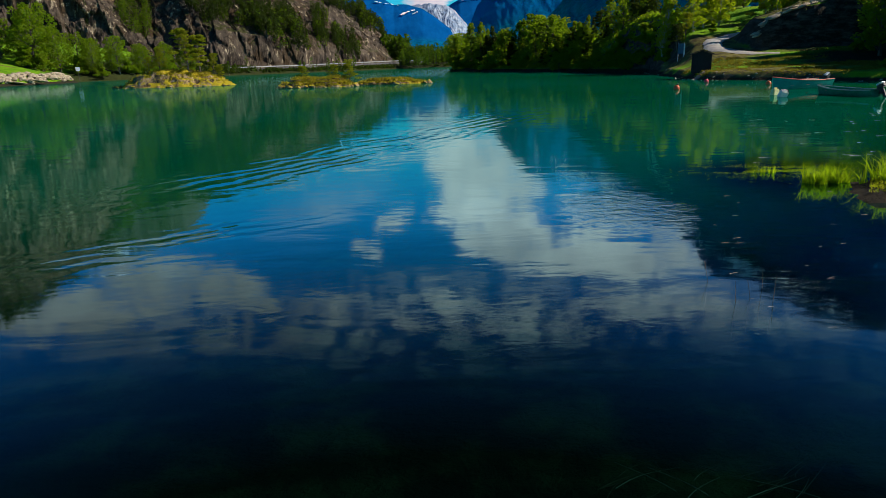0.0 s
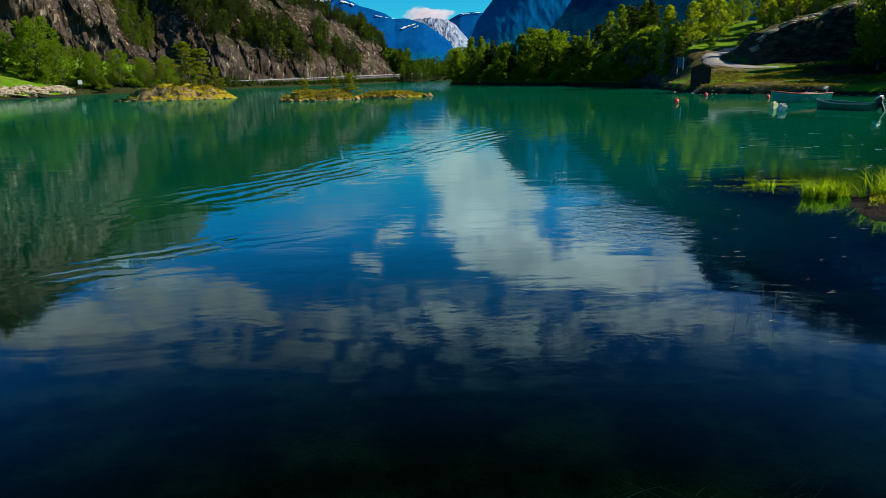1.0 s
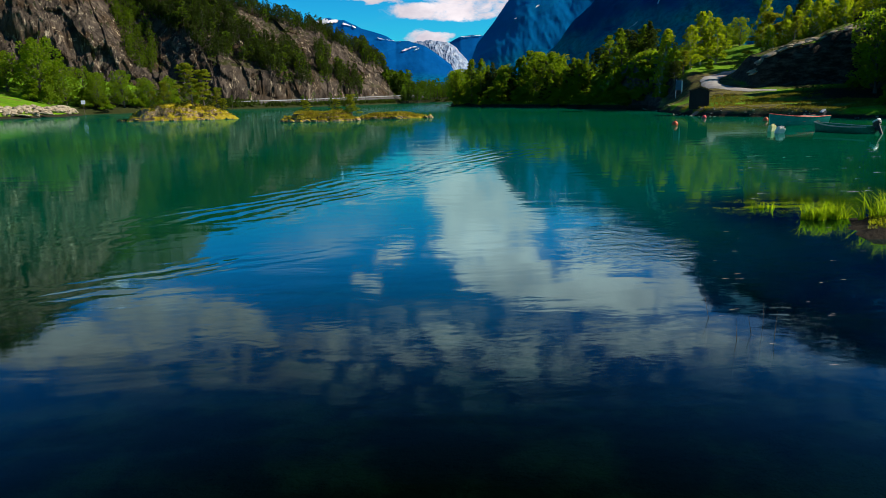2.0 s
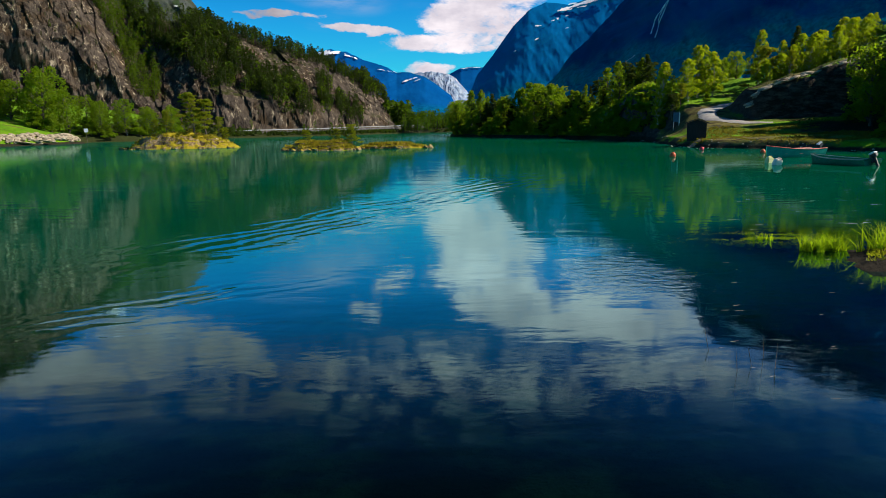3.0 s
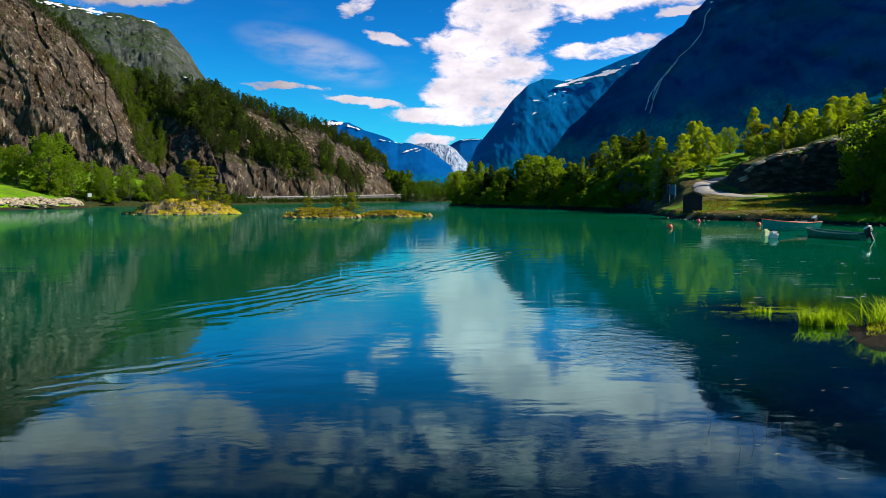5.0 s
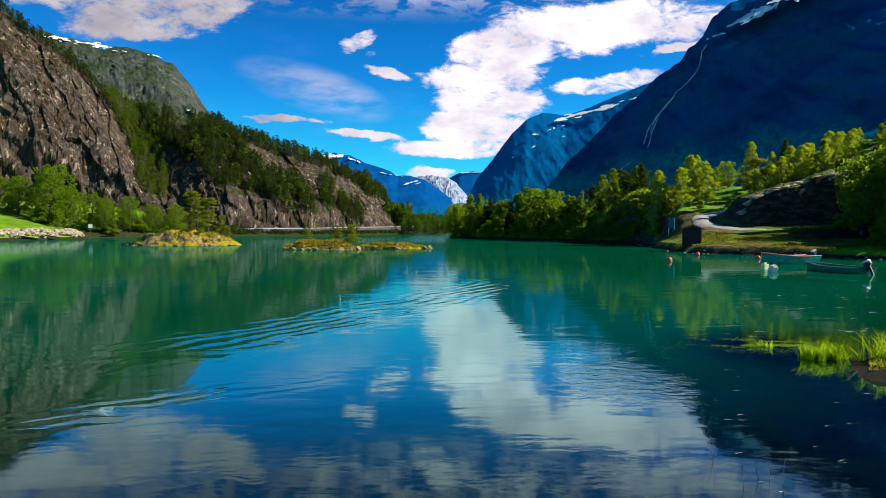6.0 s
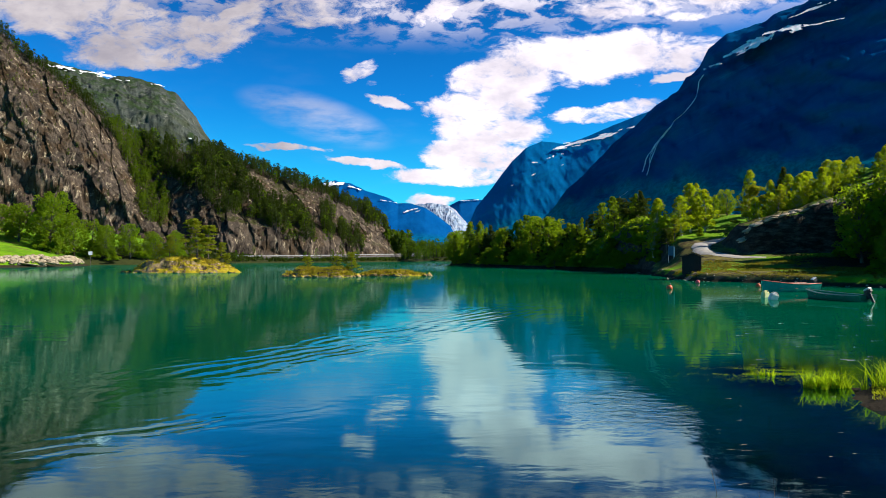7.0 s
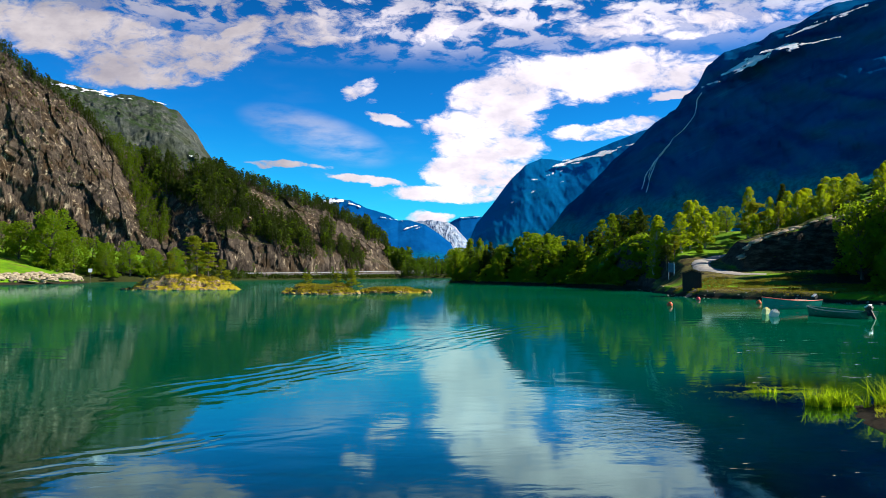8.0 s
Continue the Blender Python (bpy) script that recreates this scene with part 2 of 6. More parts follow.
def make_ground():
    m, k, out, pos, geo = material("meadow_and_bank")
    up = k.n("ShaderNodeSeparateXYZ", ins={0: geo.outputs["Normal"]}).outputs[2]
    z = k.n("ShaderNodeSeparateXYZ", ins={0: pos}).outputs[2]
    grass = k.mix(k.ramp(k.noise(pos, 0.25, 6, 0.65), 0.35, 0.65), (0.09, 0.22, 0.004), (0.18, 0.34, 0.006))
    grass = k.mix(k.math("MULTIPLY", k.noise(pos, 6.0, 4, 0.7), 0.3), grass, (0.03, 0.06, 0.008))
    dry = k.mix(k.noise(pos, 1.5, 6, 0.65), (0.11, 0.10, 0.02), (0.2, 0.17, 0.05))
    bx, by, bz = k.n("ShaderNodeSeparateXYZ", ins={0: pos}).outputs
    heath = k.math("MULTIPLY", k.ramp(bx, 18.0, 22.0), k.math("MULTIPLY", k.ramp(by, 50.0, 55.0), k.ramp(by, 100.0, 84.0)))
    dry = k.mix(k.ramp(k.noise(pos, 0.8, 6, 0.7), 0.44, 0.60), dry, (0.06, 0.045, 0.02))
    col = k.mix(k.ramp(k.math("ADD", k.noise(pos, 0.12, 5, 0.6), k.math("MULTIPLY", heath, 0.11)), 0.52, 0.66), grass, dry)
    rock = k.mix(k.ramp(k.noise(pos, 0.9, 8, 0.7), 0.35, 0.7), (0.02, 0.018, 0.015), (0.085, 0.072, 0.06))
    steep = k.math("ADD", up, k.math("MULTIPLY", k.math("SUBTRACT", k.noise(pos, 0.4, 7, 0.65), 0.5), 0.5))
    col = k.mix(k.ramp(steep, 0.80, 0.62), col, rock)
    col = k.mix(k.ramp(k.math("ADD", k.math("ADD", z, k.math("MULTIPLY", k.noise(pos, 1.3, 5, 0.65), 0.4)), k.math("MULTIPLY", heath, 0.28)), 0.86, 0.66), col, k.mix(k.noise(pos, 1.2, 7, 0.7), (0.008, 0.006, 0.004), (0.045, 0.036, 0.022)))
    # deep shade under the trees of the bay, painted into the ground colour
    bay_shade = k.math("MULTIPLY", k.ramp(k.math("ADD", bx, k.math("MULTIPLY", k.noise(pos, 0.5, 5, 0.6), 5.0)), 39.5, 43.5), k.ramp(by, 79.0, 76.0))
    col = k.mix(bay_shade, col, k.mix(k.noise(pos, 3.0, 6, 0.7), (0.006, 0.005, 0.003), (0.035, 0.032, 0.012)))
    # dark scrub floor along the foot of the cliff, with tree shade painted in
    floor = k.math("MULTIPLY", k.ramp(k.math("ADD", bx, k.math("MULTIPLY", k.noise(pos, 0.2, 5, 0.6), 6.0)), -100.0, -96.0), k.math("MULTIPLY", k.ramp(bx, 14.0, 8.0), k.ramp(by, 168.0, 173.0)))
    col = k.mix(floor, col, k.mix(k.noise(pos, 0.8, 6, 0.7), (0.010, 0.014, 0.004), (0.050, 0.058, 0.014)))
    # bare rock of the knoll
    gx, gy, gz = k.n("ShaderNodeSeparateXYZ", ins={0: pos}).outputs
    knoll = k.math("MULTIPLY", k.ramp(gx, 37.0, 38.6), k.math("MULTIPLY", k.ramp(gy, 79.0, 80.6), k.ramp(gy, 97.0, 93.0)))
    knoll = k.math("MULTIPLY", knoll, k.ramp(k.math("ADD", up, k.math("MULTIPLY", k.noise(pos, 0.5, 6, 0.7), 0.6)), 1.24, 1.08))
    col = k.mix(knoll, col, k.mix(k.ramp(k.noise(k.scaled(pos, (1, 1, 2.5)), 0.7, 8, 0.7), 0.4, 0.75), (0.015, 0.013, 0.011), (0.11, 0.092, 0.070)))
    bed = k.mix(k.ramp(k.noise(pos, 1.1, 6, 0.65), 0.4, 0.7), (0.010, 0.020, 0.014), (0.05, 0.085, 0.04))
    col = k.mix(k.ramp(z, -0.02, -0.15), col, bed)
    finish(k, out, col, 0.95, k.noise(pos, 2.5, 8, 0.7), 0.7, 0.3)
    return m


def make_water():
    m, k, out, pos, geo = material("lake_water")
    sep = k.n("ShaderNodeSeparateXYZ", ins={0: pos})
    x, y, z = sep.outputs
    # ripples: long low swell, wavelets and wind patches
    p1 = k.scaled(pos, (0.35, 1.0, 1.0))
    swell = k.noise(p1, 0.8, 3, 0.5, 0.6)
    wavelet = k.noise(k.scaled(pos, (0.55, 1.0, 1.0)), 4.2, 3, 0.55, 0.4)
    gust = k.ramp(k.noise(k.scaled(pos, (0.5, 1.0, 1.0)), 0.09, 4, 0.6, 0.8), 0.42, 0.68)
    height = k.math("ADD", k.math("MULTIPLY", swell, 0.055), k.math("MULTIPLY", k.math("MULTIPLY", wavelet, 0.024), k.math("ADD", gust, 0.10)))
    # a cat's paw of wind on the near water
    paw = k.n("ShaderNodeVectorMath", operation="DISTANCE", ins={0: k.scaled(pos, (1.0, 0.8, 1.0)), 1: (3.1, 8.6, 0)}).outputs["Value"]
    paw = k.ramp(k.math("ADD", paw, k.noise(pos, 0.8, 4, 0.6)), 2.1, 1.0)
    height = k.math("ADD", height, k.math("MULTIPLY", paw, k.math("MULTIPLY", k.noise(k.scaled(pos, (0.45, 1.0, 1.0)), 5.5, 3, 0.55, 0.5), 0.09)))
    # a wake drifting out from the narrows
    q = k.n("ShaderNodeVectorMath", operation="DOT_PRODUCT", ins={0: k.vmath("SUBTRACT", pos, (-4.2, 16.0, 0)), 1: (0.89, -0.45, 0)}).outputs["Value"]
    s = k.n("ShaderNodeVectorMath", operation="DOT_PRODUCT", ins={0: k.vmath("SUBTRACT", pos, (-4.2, 16.0, 0)), 1: (0.45, 0.89, 0)}).outputs["Value"]
    q = k.math("ADD", q, k.math("MULTIPLY", k.math("SUBTRACT", k.noise(pos, 0.25, 3, 0.5), 0.5), 2.2))
    train = k.math("MULTIPLY", k.ramp(k.math("ABSOLUTE", q), 2.4, 0.4), k.math("MULTIPLY", k.ramp(s, -6.0, -1.0), k.ramp(s, 34.0, 8.0)))
    wake = k.math("MULTIPLY", k.math("SINE", k.math("MULTIPLY", q, 10.5)), k.math("MULTIPLY", train, 0.055))
    wake = k.math("MULTIPLY", wake, k.ramp(k.noise(k.scaled(pos, (0.5, 1.0, 1.0)), 0.55, 4, 0.6), 0.36, 0.62))
    # a second, shorter train of ripples closer in
    q2 = k.n("ShaderNodeVectorMath", operation="DOT_PRODUCT", ins={0: k.vmath("SUBTRACT", pos, (-4.3, 9.2, 0)), 1: (-0.60, 0.80, 0)}).outputs["Value"]
    s2 = k.n("ShaderNodeVectorMath", operation="DOT_PRODUCT", ins={0: k.vmath("SUBTRACT", pos, (-4.3, 9.2, 0)), 1: (0.80, 0.60, 0)}).outputs["Value"]
    q2 = k.math("ADD", q2, k.math("MULTIPLY", k.math("SUBTRACT", k.noise(pos, 0.5, 3, 0.5), 0.5), 1.4))
    near = k.math("MULTIPLY", k.ramp(k.math("ABSOLUTE", q2), 1.0, 0.2), k.ramp(k.math("ABSOLUTE", s2), 3.6, 1.4))
    near = k.math("MULTIPLY", k.math("SINE", k.math("MULTIPLY", q2, 15.0)), k.math("MULTIPLY", near, 0.015))
    wake = k.math("ADD", wake, k.math("MULTIPLY", near, k.ramp(k.noise(k.scaled(pos, (0.5, 1.0, 1.0)), 0.8, 4, 0.6), 0.38, 0.6)))
    # broken water below the narrows
    rapid = k.math("MULTIPLY", k.ramp(y, 95.0, 150.0), k.math("MULTIPLY", k.ramp(x, -16.0, -8.0), k.ramp(x, 5.0, 1.0)))
    height = k.math("ADD", height, k.math("MULTIPLY", k.math("MULTIPLY", k.noise(pos, 1.2, 4, 0.6), 0.5), rapid))
    height = k.math("ADD", height, wake)
    bump = k.n("ShaderNodeBump", ins={"Strength": 1.0, "Distance": WAVE, "Height": height}).outputs[0]
    # glacial silt off shore, clear shallows along the near bank
    reach = k.math("ADD", y, k.math("MULTIPLY", k.math("SUBTRACT", k.noise(pos, 0.12, 4, 0.6), 0.5), 5.0))
    reach = k.math("SUBTRACT", reach, k.math("MULTIPLY", k.math("MINIMUM", k.math("MAXIMUM", x, 0.0), 9.0), 0.6))
    reach = k.math("SUBTRACT", reach, k.math("MULTIPLY", k.math("MAXIMUM", k.math("SUBTRACT", x, 10.5), 0.0), 1.15))
    silt = k.ramp(reach, 4.8, 14.5)
    off = k.n("ShaderNodeVectorMath", operation="DISTANCE", ins={0: pos, 1: (7.6, 13.4, 0)}).outputs["Value"]
    silt = k.math("MULTIPLY", silt, k.ramp(k.math("ADD", off, k.noise(pos, 0.9, 3, 0.6)), 1.6, 4.0))
    col = k.mix(k.ramp(k.noise(pos, 0.04, 4, 0.6), 0.35, 0.65), WATER_A, WATER_B)
    body = k.n("ShaderNodeBsdfDiffuse", ins={"Color": col})
    clear = k.n("ShaderNodeBsdfTransparent", ins={"Color": (0.20, 0.40, 0.38, 1)})
    under = k.n("ShaderNodeMixShader", ins={0: silt, 1: clear.outputs[0], 2: body.outputs[0]})
    gloss = k.n("ShaderNodeBsdfGlossy", ins={"Color": (0.65, 1.0, 1.0, 1), "Roughness": 0.042, "Normal": bump})
    fres = k.n("ShaderNodeFresnel", ins={"IOR": 1.33, "Normal": bump}).outputs[0]
    fres = k.math("MINIMUM", k.math("SUBTRACT", k.math("MULTIPLY", fres, 2.4), 0.115, True), 0.50)
    s = k.n("ShaderNodeMixShader", ins={0: fres, 1: under.outputs[0], 2: gloss.outputs[0]})
    k.t.links.new(s.outputs[0], out.inputs[0])
    return m


WAVE, WATER_A, WATER_B = 0.13, (0.0, 0.066, 0.026), (0.0, 0.090, 0.052)
ROCK = make_rock("cliff_rock", (0.016, 0.012, 0.010), (0.098, 0.074, 0.056), (0.44, 0.35, 0.24), (0.034, 0.036, 0.009), 1.0, 0.83, brown=(0.050, 0.030, 0.014))
ISLE = make_rock("islet_rock", (0.055, 0.035, 0.018), (0.34, 0.235, 0.12), (0.62, 0.52, 0.37), (0.30, 0.235, 0.012), 4.0, 0.74, 0.6)
FELL = make_rock("fell_rock", (0.022, 0.030, 0.030), (0.070, 0.080, 0.068), (0.17, 0.165, 0.14), (0.024, 0.044, 0.014), 0.16, 0.82, 0.0, brown=(0.036, 0.046, 0.024))
# blue distance haze is mixed into the base colours of these three
FELL_HAZE_BLUE = make_fell("haze_blue_fell", (0.0015, 0.105, 0.29), (0.002, 0.14, 0.37), (0.005, 0.22, 0.44), (0.003, 0.19, 0.34), 150.0, 2.6)
FELL_HAZE_DEEP = make_fell("hazy_wooded_fell", (0.001, 0.048, 0.145), (0.002, 0.082, 0.22), (0.005, 0.17, 0.32), (0.004, 0.22, 0.27), 190.0)
FELL_HAZE_AZURE = make_fell("haze_azure_fell", (0.001, 0.055, 0.20), (0.002, 0.075, 0.25), (0.006, 0.12, 0.30), (0.002, 0.105, 0.22), 120.0, 2.0)
CONCRETE = simple("worn_concrete", (0.13, 0.105, 0.085), (0.26, 0.22, 0.18), 1.2, 0.9, 0.5, 0.05)
SIGN_WHITE = simple("white_board", (0.6, 0.6, 0.6), (0.78, 0.78, 0.77), 2.0, 0.6, 0.1, 0.01)
PLANK = simple("tarred_plank", (0.006, 0.005, 0.004), (0.018, 0.014, 0.011), 5, stretch=(3, 3, 0.4))
ROOFING = simple("roofing", (0.015, 0.014, 0.014), (0.04, 0.036, 0.032), 4)
STONE = simple("bank_stone", (0.24, 0.19, 0.13), (0.50, 0.41, 0.29), 1.3, 0.9, 0.6, 0.08)
WALLSTONE = simple("retaining_wall_stone", (0.08, 0.075, 0.075), (0.16, 0.15, 0.15), 0.8, 0.9, 0.6, 0.1)
ASPHALT = simple("asphalt", (0.045, 0.045, 0.05), (0.07, 0.07, 0.075), 1.0)
STEEL = simple("galvanised_steel", (0.25, 0.26, 0.27), (0.36, 0.36, 0.37), 3.0, 0.55, 0.1, 0.01, 0.3)
HULL_TEAL = simple("teal_hull_paint", (0.0, 0.21, 0.175), (0.006, 0.28, 0.23), 3.0, 0.82, 0.1, 0.01)
HULL_GREY = simple("grey_green_hull", (0.0, 0.16, 0.09), (0.015, 0.22, 0.13), 3.0, 0.82, 0.1, 0.01)
RAIL_RED = simple("red_gunwale", (0.45, 0.06, 0.03), (0.6, 0.12, 0.06), 6.0, 0.5)
RAIL_PALE = simple("pale_gunwale", (0.20, 0.30, 0.24), (0.32, 0.40, 0.33), 6.0, 0.5)
BOARD = simple("boat_board", (0.12, 0.10, 0.07), (0.24, 0.20, 0.15), 5.0, 0.7)
ENGINE_WHITE = simple("engine_white", (0.6, 0.61, 0.63), (0.75, 0.75, 0.76), 6.0, 0.35, 0.05)
ENGINE_DARK = simple("engine_dark", (0.010, 0.011, 0.013), (0.03, 0.03, 0.034), 6.0, 0.6, 0.05)
BUOY = simple("orange_buoy", (0.55, 0.07, 0.015), (0.75, 0.13, 0.03), 5.0, 0.45, 0.05)
BUOY_PINK = simple("red_pink_buoy", (0.6, 0.03, 0.05), (0.75, 0.08, 0.09), 5.0, 0.45, 0.05)
FLOAT_WHITE = simple("white_float", (0.55, 0.56, 0.5), (0.75, 0.76, 0.7), 4.0, 0.5, 0.1)
FLOAT_YELLOW = simple("yellow_white_float", (0.6, 0.62, 0.25), (0.75, 0.75, 0.4), 4.0, 0.5, 0.1)
BLUE_PANEL = simple("blue_panel", (0.03, 0.07, 0.12), (0.05, 0.10, 0.16), 4.0, 0.5, 0.05)
SCRUB = simple("overgrown_slope", (0.015, 0.022, 0.006), (0.05, 0.06, 0.015), 0.6, 0.95, 0.8, 0.4)
# stalk colour, made pale enough to pass for white glints as well
TWIG = simple("stalk_and_glint", (0.26, 0.23, 0.17), (0.5, 0.47, 0.38), 20.0, 0.4)
STALK = simple("dead_stalk", (0.05, 0.04, 0.022), (0.16, 0.13, 0.075), 20.0, 0.7)
FALL = simple("falling_water", (0.45, 0.56, 0.68), (0.66, 0.74, 0.82), 0.05, 0.6)
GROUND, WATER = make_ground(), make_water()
LEAF = {
    "birch": make_leaf("birch_leaf", (0.125, 0.19, 0.004), (0.235, 0.29, 0.006), (0.53, 0.66, 0.01)),
    "alder": make_leaf("alder_leaf", (0.080, 0.140, 0.004), (0.155, 0.215, 0.006), (0.31, 0.46, 0.008)),
    "pine": make_leaf("pine_needle", (0.024, 0.043, 0.005), (0.052, 0.078, 0.007), (0.055, 0.09, 0.006)),
    "olive": make_leaf("olive_needle", (0.13, 0.16, 0.006), (0.22, 0.23, 0.01), (0.34, 0.38, 0.012)),
    "scrub": make_leaf("scrub_leaf", (0.050, 0.085, 0.004), (0.105, 0.150, 0.006), (0.15, 0.25, 0.006)),
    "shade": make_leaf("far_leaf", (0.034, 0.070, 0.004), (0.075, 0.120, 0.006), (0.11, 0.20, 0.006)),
    "heath": make_leaf("heath_blade", (0.12, 0.115, 0.012), (0.24, 0.20, 0.025), (0.24, 0.22, 0.02), 0.05),
    "reed": make_leaf("reed_blade", (0.16, 0.26, 0.004), (0.26, 0.36, 0.008), (0.46, 0.66, 0.01)),
}
BARK = simple("bark", (0.06, 0.045, 0.035), (0.14, 0.11, 0.085), 4, stretch=(1, 1, 0.2))
BIRCH_BARK = simple("birch_bark", (0.3, 0.28, 0.25), (0.5, 0.47, 0.42), 4, stretch=(1, 1, 2.5))
GRAVEL = simple("gravel", (0.30, 0.27, 0.24), (0.46, 0.42, 0.38), 2.0)
ICE = simple("glacier_ice", (0.12, 0.20, 0.34), (0.40, 0.45, 0.55), 0.03, 0.7, 0.6, 5.0, stretch=(1, 0.5, 1.6))
SNOW = simple("old_snow", (0.9, 0.9, 0.92), (0.95, 0.95, 0.96), 0.02, 0.7, 0.5, 6.0)

# ---- mesh helpers ----
def mesh_from(name, verts, faces, mat, smooth=False):
    me = bpy.data.meshes.new(name)
    verts = np.asarray(verts, dtype=np.float32)
    if isinstance(faces, np.ndarray):
        n, w = faces.shape
        me.vertices.add(len(verts))
        me.vertices.foreach_set("co", verts.ravel())
        me.loops.add(n * w)
        me.loops.foreach_set("vertex_index", faces.astype(np.int32).ravel())
        me.polygons.add(n)
        me.polygons.foreach_set("loop_start", np.arange(0, n * w, w, dtype=np.int32))
        me.update(calc_edges=True)
    else:
        me.from_pydata([tuple(v) for v in verts], [], faces)
        me.update()
    me.polygons.foreach_set("use_smooth", np.full(len(me.polygons), smooth))
    me.materials.append(mat)
    return me


def bm_mesh(name, bm, mat, smooth=False):
    me = bpy.data.meshes.new(name)
    bmesh.ops.recalc_face_normals(bm, faces=bm.faces[:])
    bm.to_mesh(me)
    bm.free()
    me.polygons.foreach_set("use_smooth", np.full(len(me.polygons), smooth))
    me.materials.append(mat)
    return me


def part(name, data, parent=None, label="", at=None):
    """One mesh as one object, under a thing or a part."""
    ob = new(name, data)
    if parent is not None:
        ob.parent = parent
    if at is not None:
        ob.matrix_basis = at
    return tagged(ob, label)


def grid_faces(rows, cols):
    i = np.arange(rows * cols).reshape(rows, cols)
    return np.stack([i[:-1, :-1], i[:-1, 1:], i[1:, 1:], i[1:, :-1]], -1).reshape(-1, 4)


def lattice(seed):
    r = np.random.RandomState(seed)
    return r.rand(64, 64)


def value_noise(x, y, seed, octaves=5, rough=0.5):
    """Smooth noise in -1..1 over arrays."""
    total, amp, norm = np.zeros_like(x, dtype=float), 1.0, 0.0
    for o in range(octaves):
        g = lattice(seed + o)
        fx, fy = x * 2 ** o + 11.3 * o, y * 2 ** o + 5.7 * o
        ix, iy = np.floor(fx).astype(int), np.floor(fy).astype(int)
        tx, ty = fx - ix, fy - iy
        tx, ty = tx * tx * (3 - 2 * tx), ty * ty * (3 - 2 * ty)
        a, b = g[ix % 64, iy % 64], g[(ix + 1) % 64, iy % 64]
        c, d = g[ix % 64, (iy + 1) % 64], g[(ix + 1) % 64, (iy + 1) % 64]
        total += amp * ((a * (1 - tx) + b * tx) * (1 - ty) + (c * (1 - tx) + d * tx) * ty)
        norm, amp = norm + amp, amp * rough
    return total / norm * 2 - 1


def ridged(x, y, seed, octaves=5):
    total, amp, norm = np.zeros_like(x, dtype=float), 1.0, 0.0
    for o in range(octaves):
        total += amp * (1 - np.abs(value_noise(x * 2 ** o, y * 2 ** o, seed + 7 * o, 2)) * 2.2)
        norm, amp = norm + amp, amp * 0.55
    return total / norm


def facets(x, y, seed, tilt=0.7):
    """Flat slabs, each at its own depth and tilt, meeting in sharp steps; about -1..1."""
    g = np.random.RandomState(seed).rand(64, 64, 5)
    ix, iy = np.floor(x).astype(int), np.floor(y).astype(int)
    best, out = np.full(x.shape, 1e9), np.zeros(x.shape)
    for dx in (-1, 0, 1):
        for dy in (-1, 0, 1):
            cell = g[(ix + dx) % 64, (iy + dy) % 64]
            px, py = x - (ix + dx + cell[..., 0]), y - (iy + dy + cell[..., 1])
            d = px * px + py * py
            near = d < best
            best = np.where(near, d, best)
            out = np.where(near, 2 * cell[..., 2] - 1 + tilt * ((2 * cell[..., 3] - 1) * px + (2 * cell[..., 4] - 1) * py), out)
    return out


def smooth(lo, hi, v):
    t = np.clip((v - lo) / (hi - lo), 0, 1)
    return t * t * (3 - 2 * t)


# ---- the ground: lake bed, banks, meadow and the wooded hill, one sheet ----
SHORE = [(-300, -8), (-60, -4), (-6, -0.6), (0, 0.4), (3, 1.0), (6, 3), (9.5, 6), (11, 9), (8.6, 10.2), (7.0, 11.0), (7.9, 12.4), (13, 14),
         (21, 21), (29, 31), (36, 41), (40, 47), (36, 53), (31.5, 58), (29.5, 62.5), (25.5, 67), (25.5, 73), (27.5, 84), (31, 103), (24, 126),
         (10, 160), (2, 182), (3, 230), (14, 320), (-14, 330), (-20, 300), (-38, 266), (-58, 240), (-75, 222), (-86, 190), (-97, 181), (-89, 163),
         (-93, 139), (-115, 110), (-170, 80), (-300, 60)]


def lake_distance(x, y):
    """Metres from the shoreline: positive on land, negative in the lake."""
    best, inside = np.full(x.shape, 1e9), np.zeros(x.shape, bool)
    for (ax, ay), (bx, by) in zip(SHORE, SHORE[1:] + SHORE[:1]):
        ex, ey = bx - ax, by - ay
        t = np.clip(((x - ax) * ex + (y - ay) * ey) / (ex * ex + ey * ey), 0, 1)
        best = np.minimum(best, (x - ax - t * ex) ** 2 + (y - ay - t * ey) ** 2)
        if ay != by:
            inside ^= ((ay > y) != (by > y)) & (x < (bx - ax) * (y - ay) / (by - ay) + ax)
    return np.where(inside, -1, 1) * np.sqrt(best)


def lane_rise(x, y):
    """The sunny slope that the gravel track climbs beside the knoll."""
    return smooth(29, 34, x) * smooth(54, 44, x) * (np.clip(y - 80, 0, 12) * 0.10 + np.clip(y - 92, 0, 14) * 0.12) * smooth(135, 112, y)


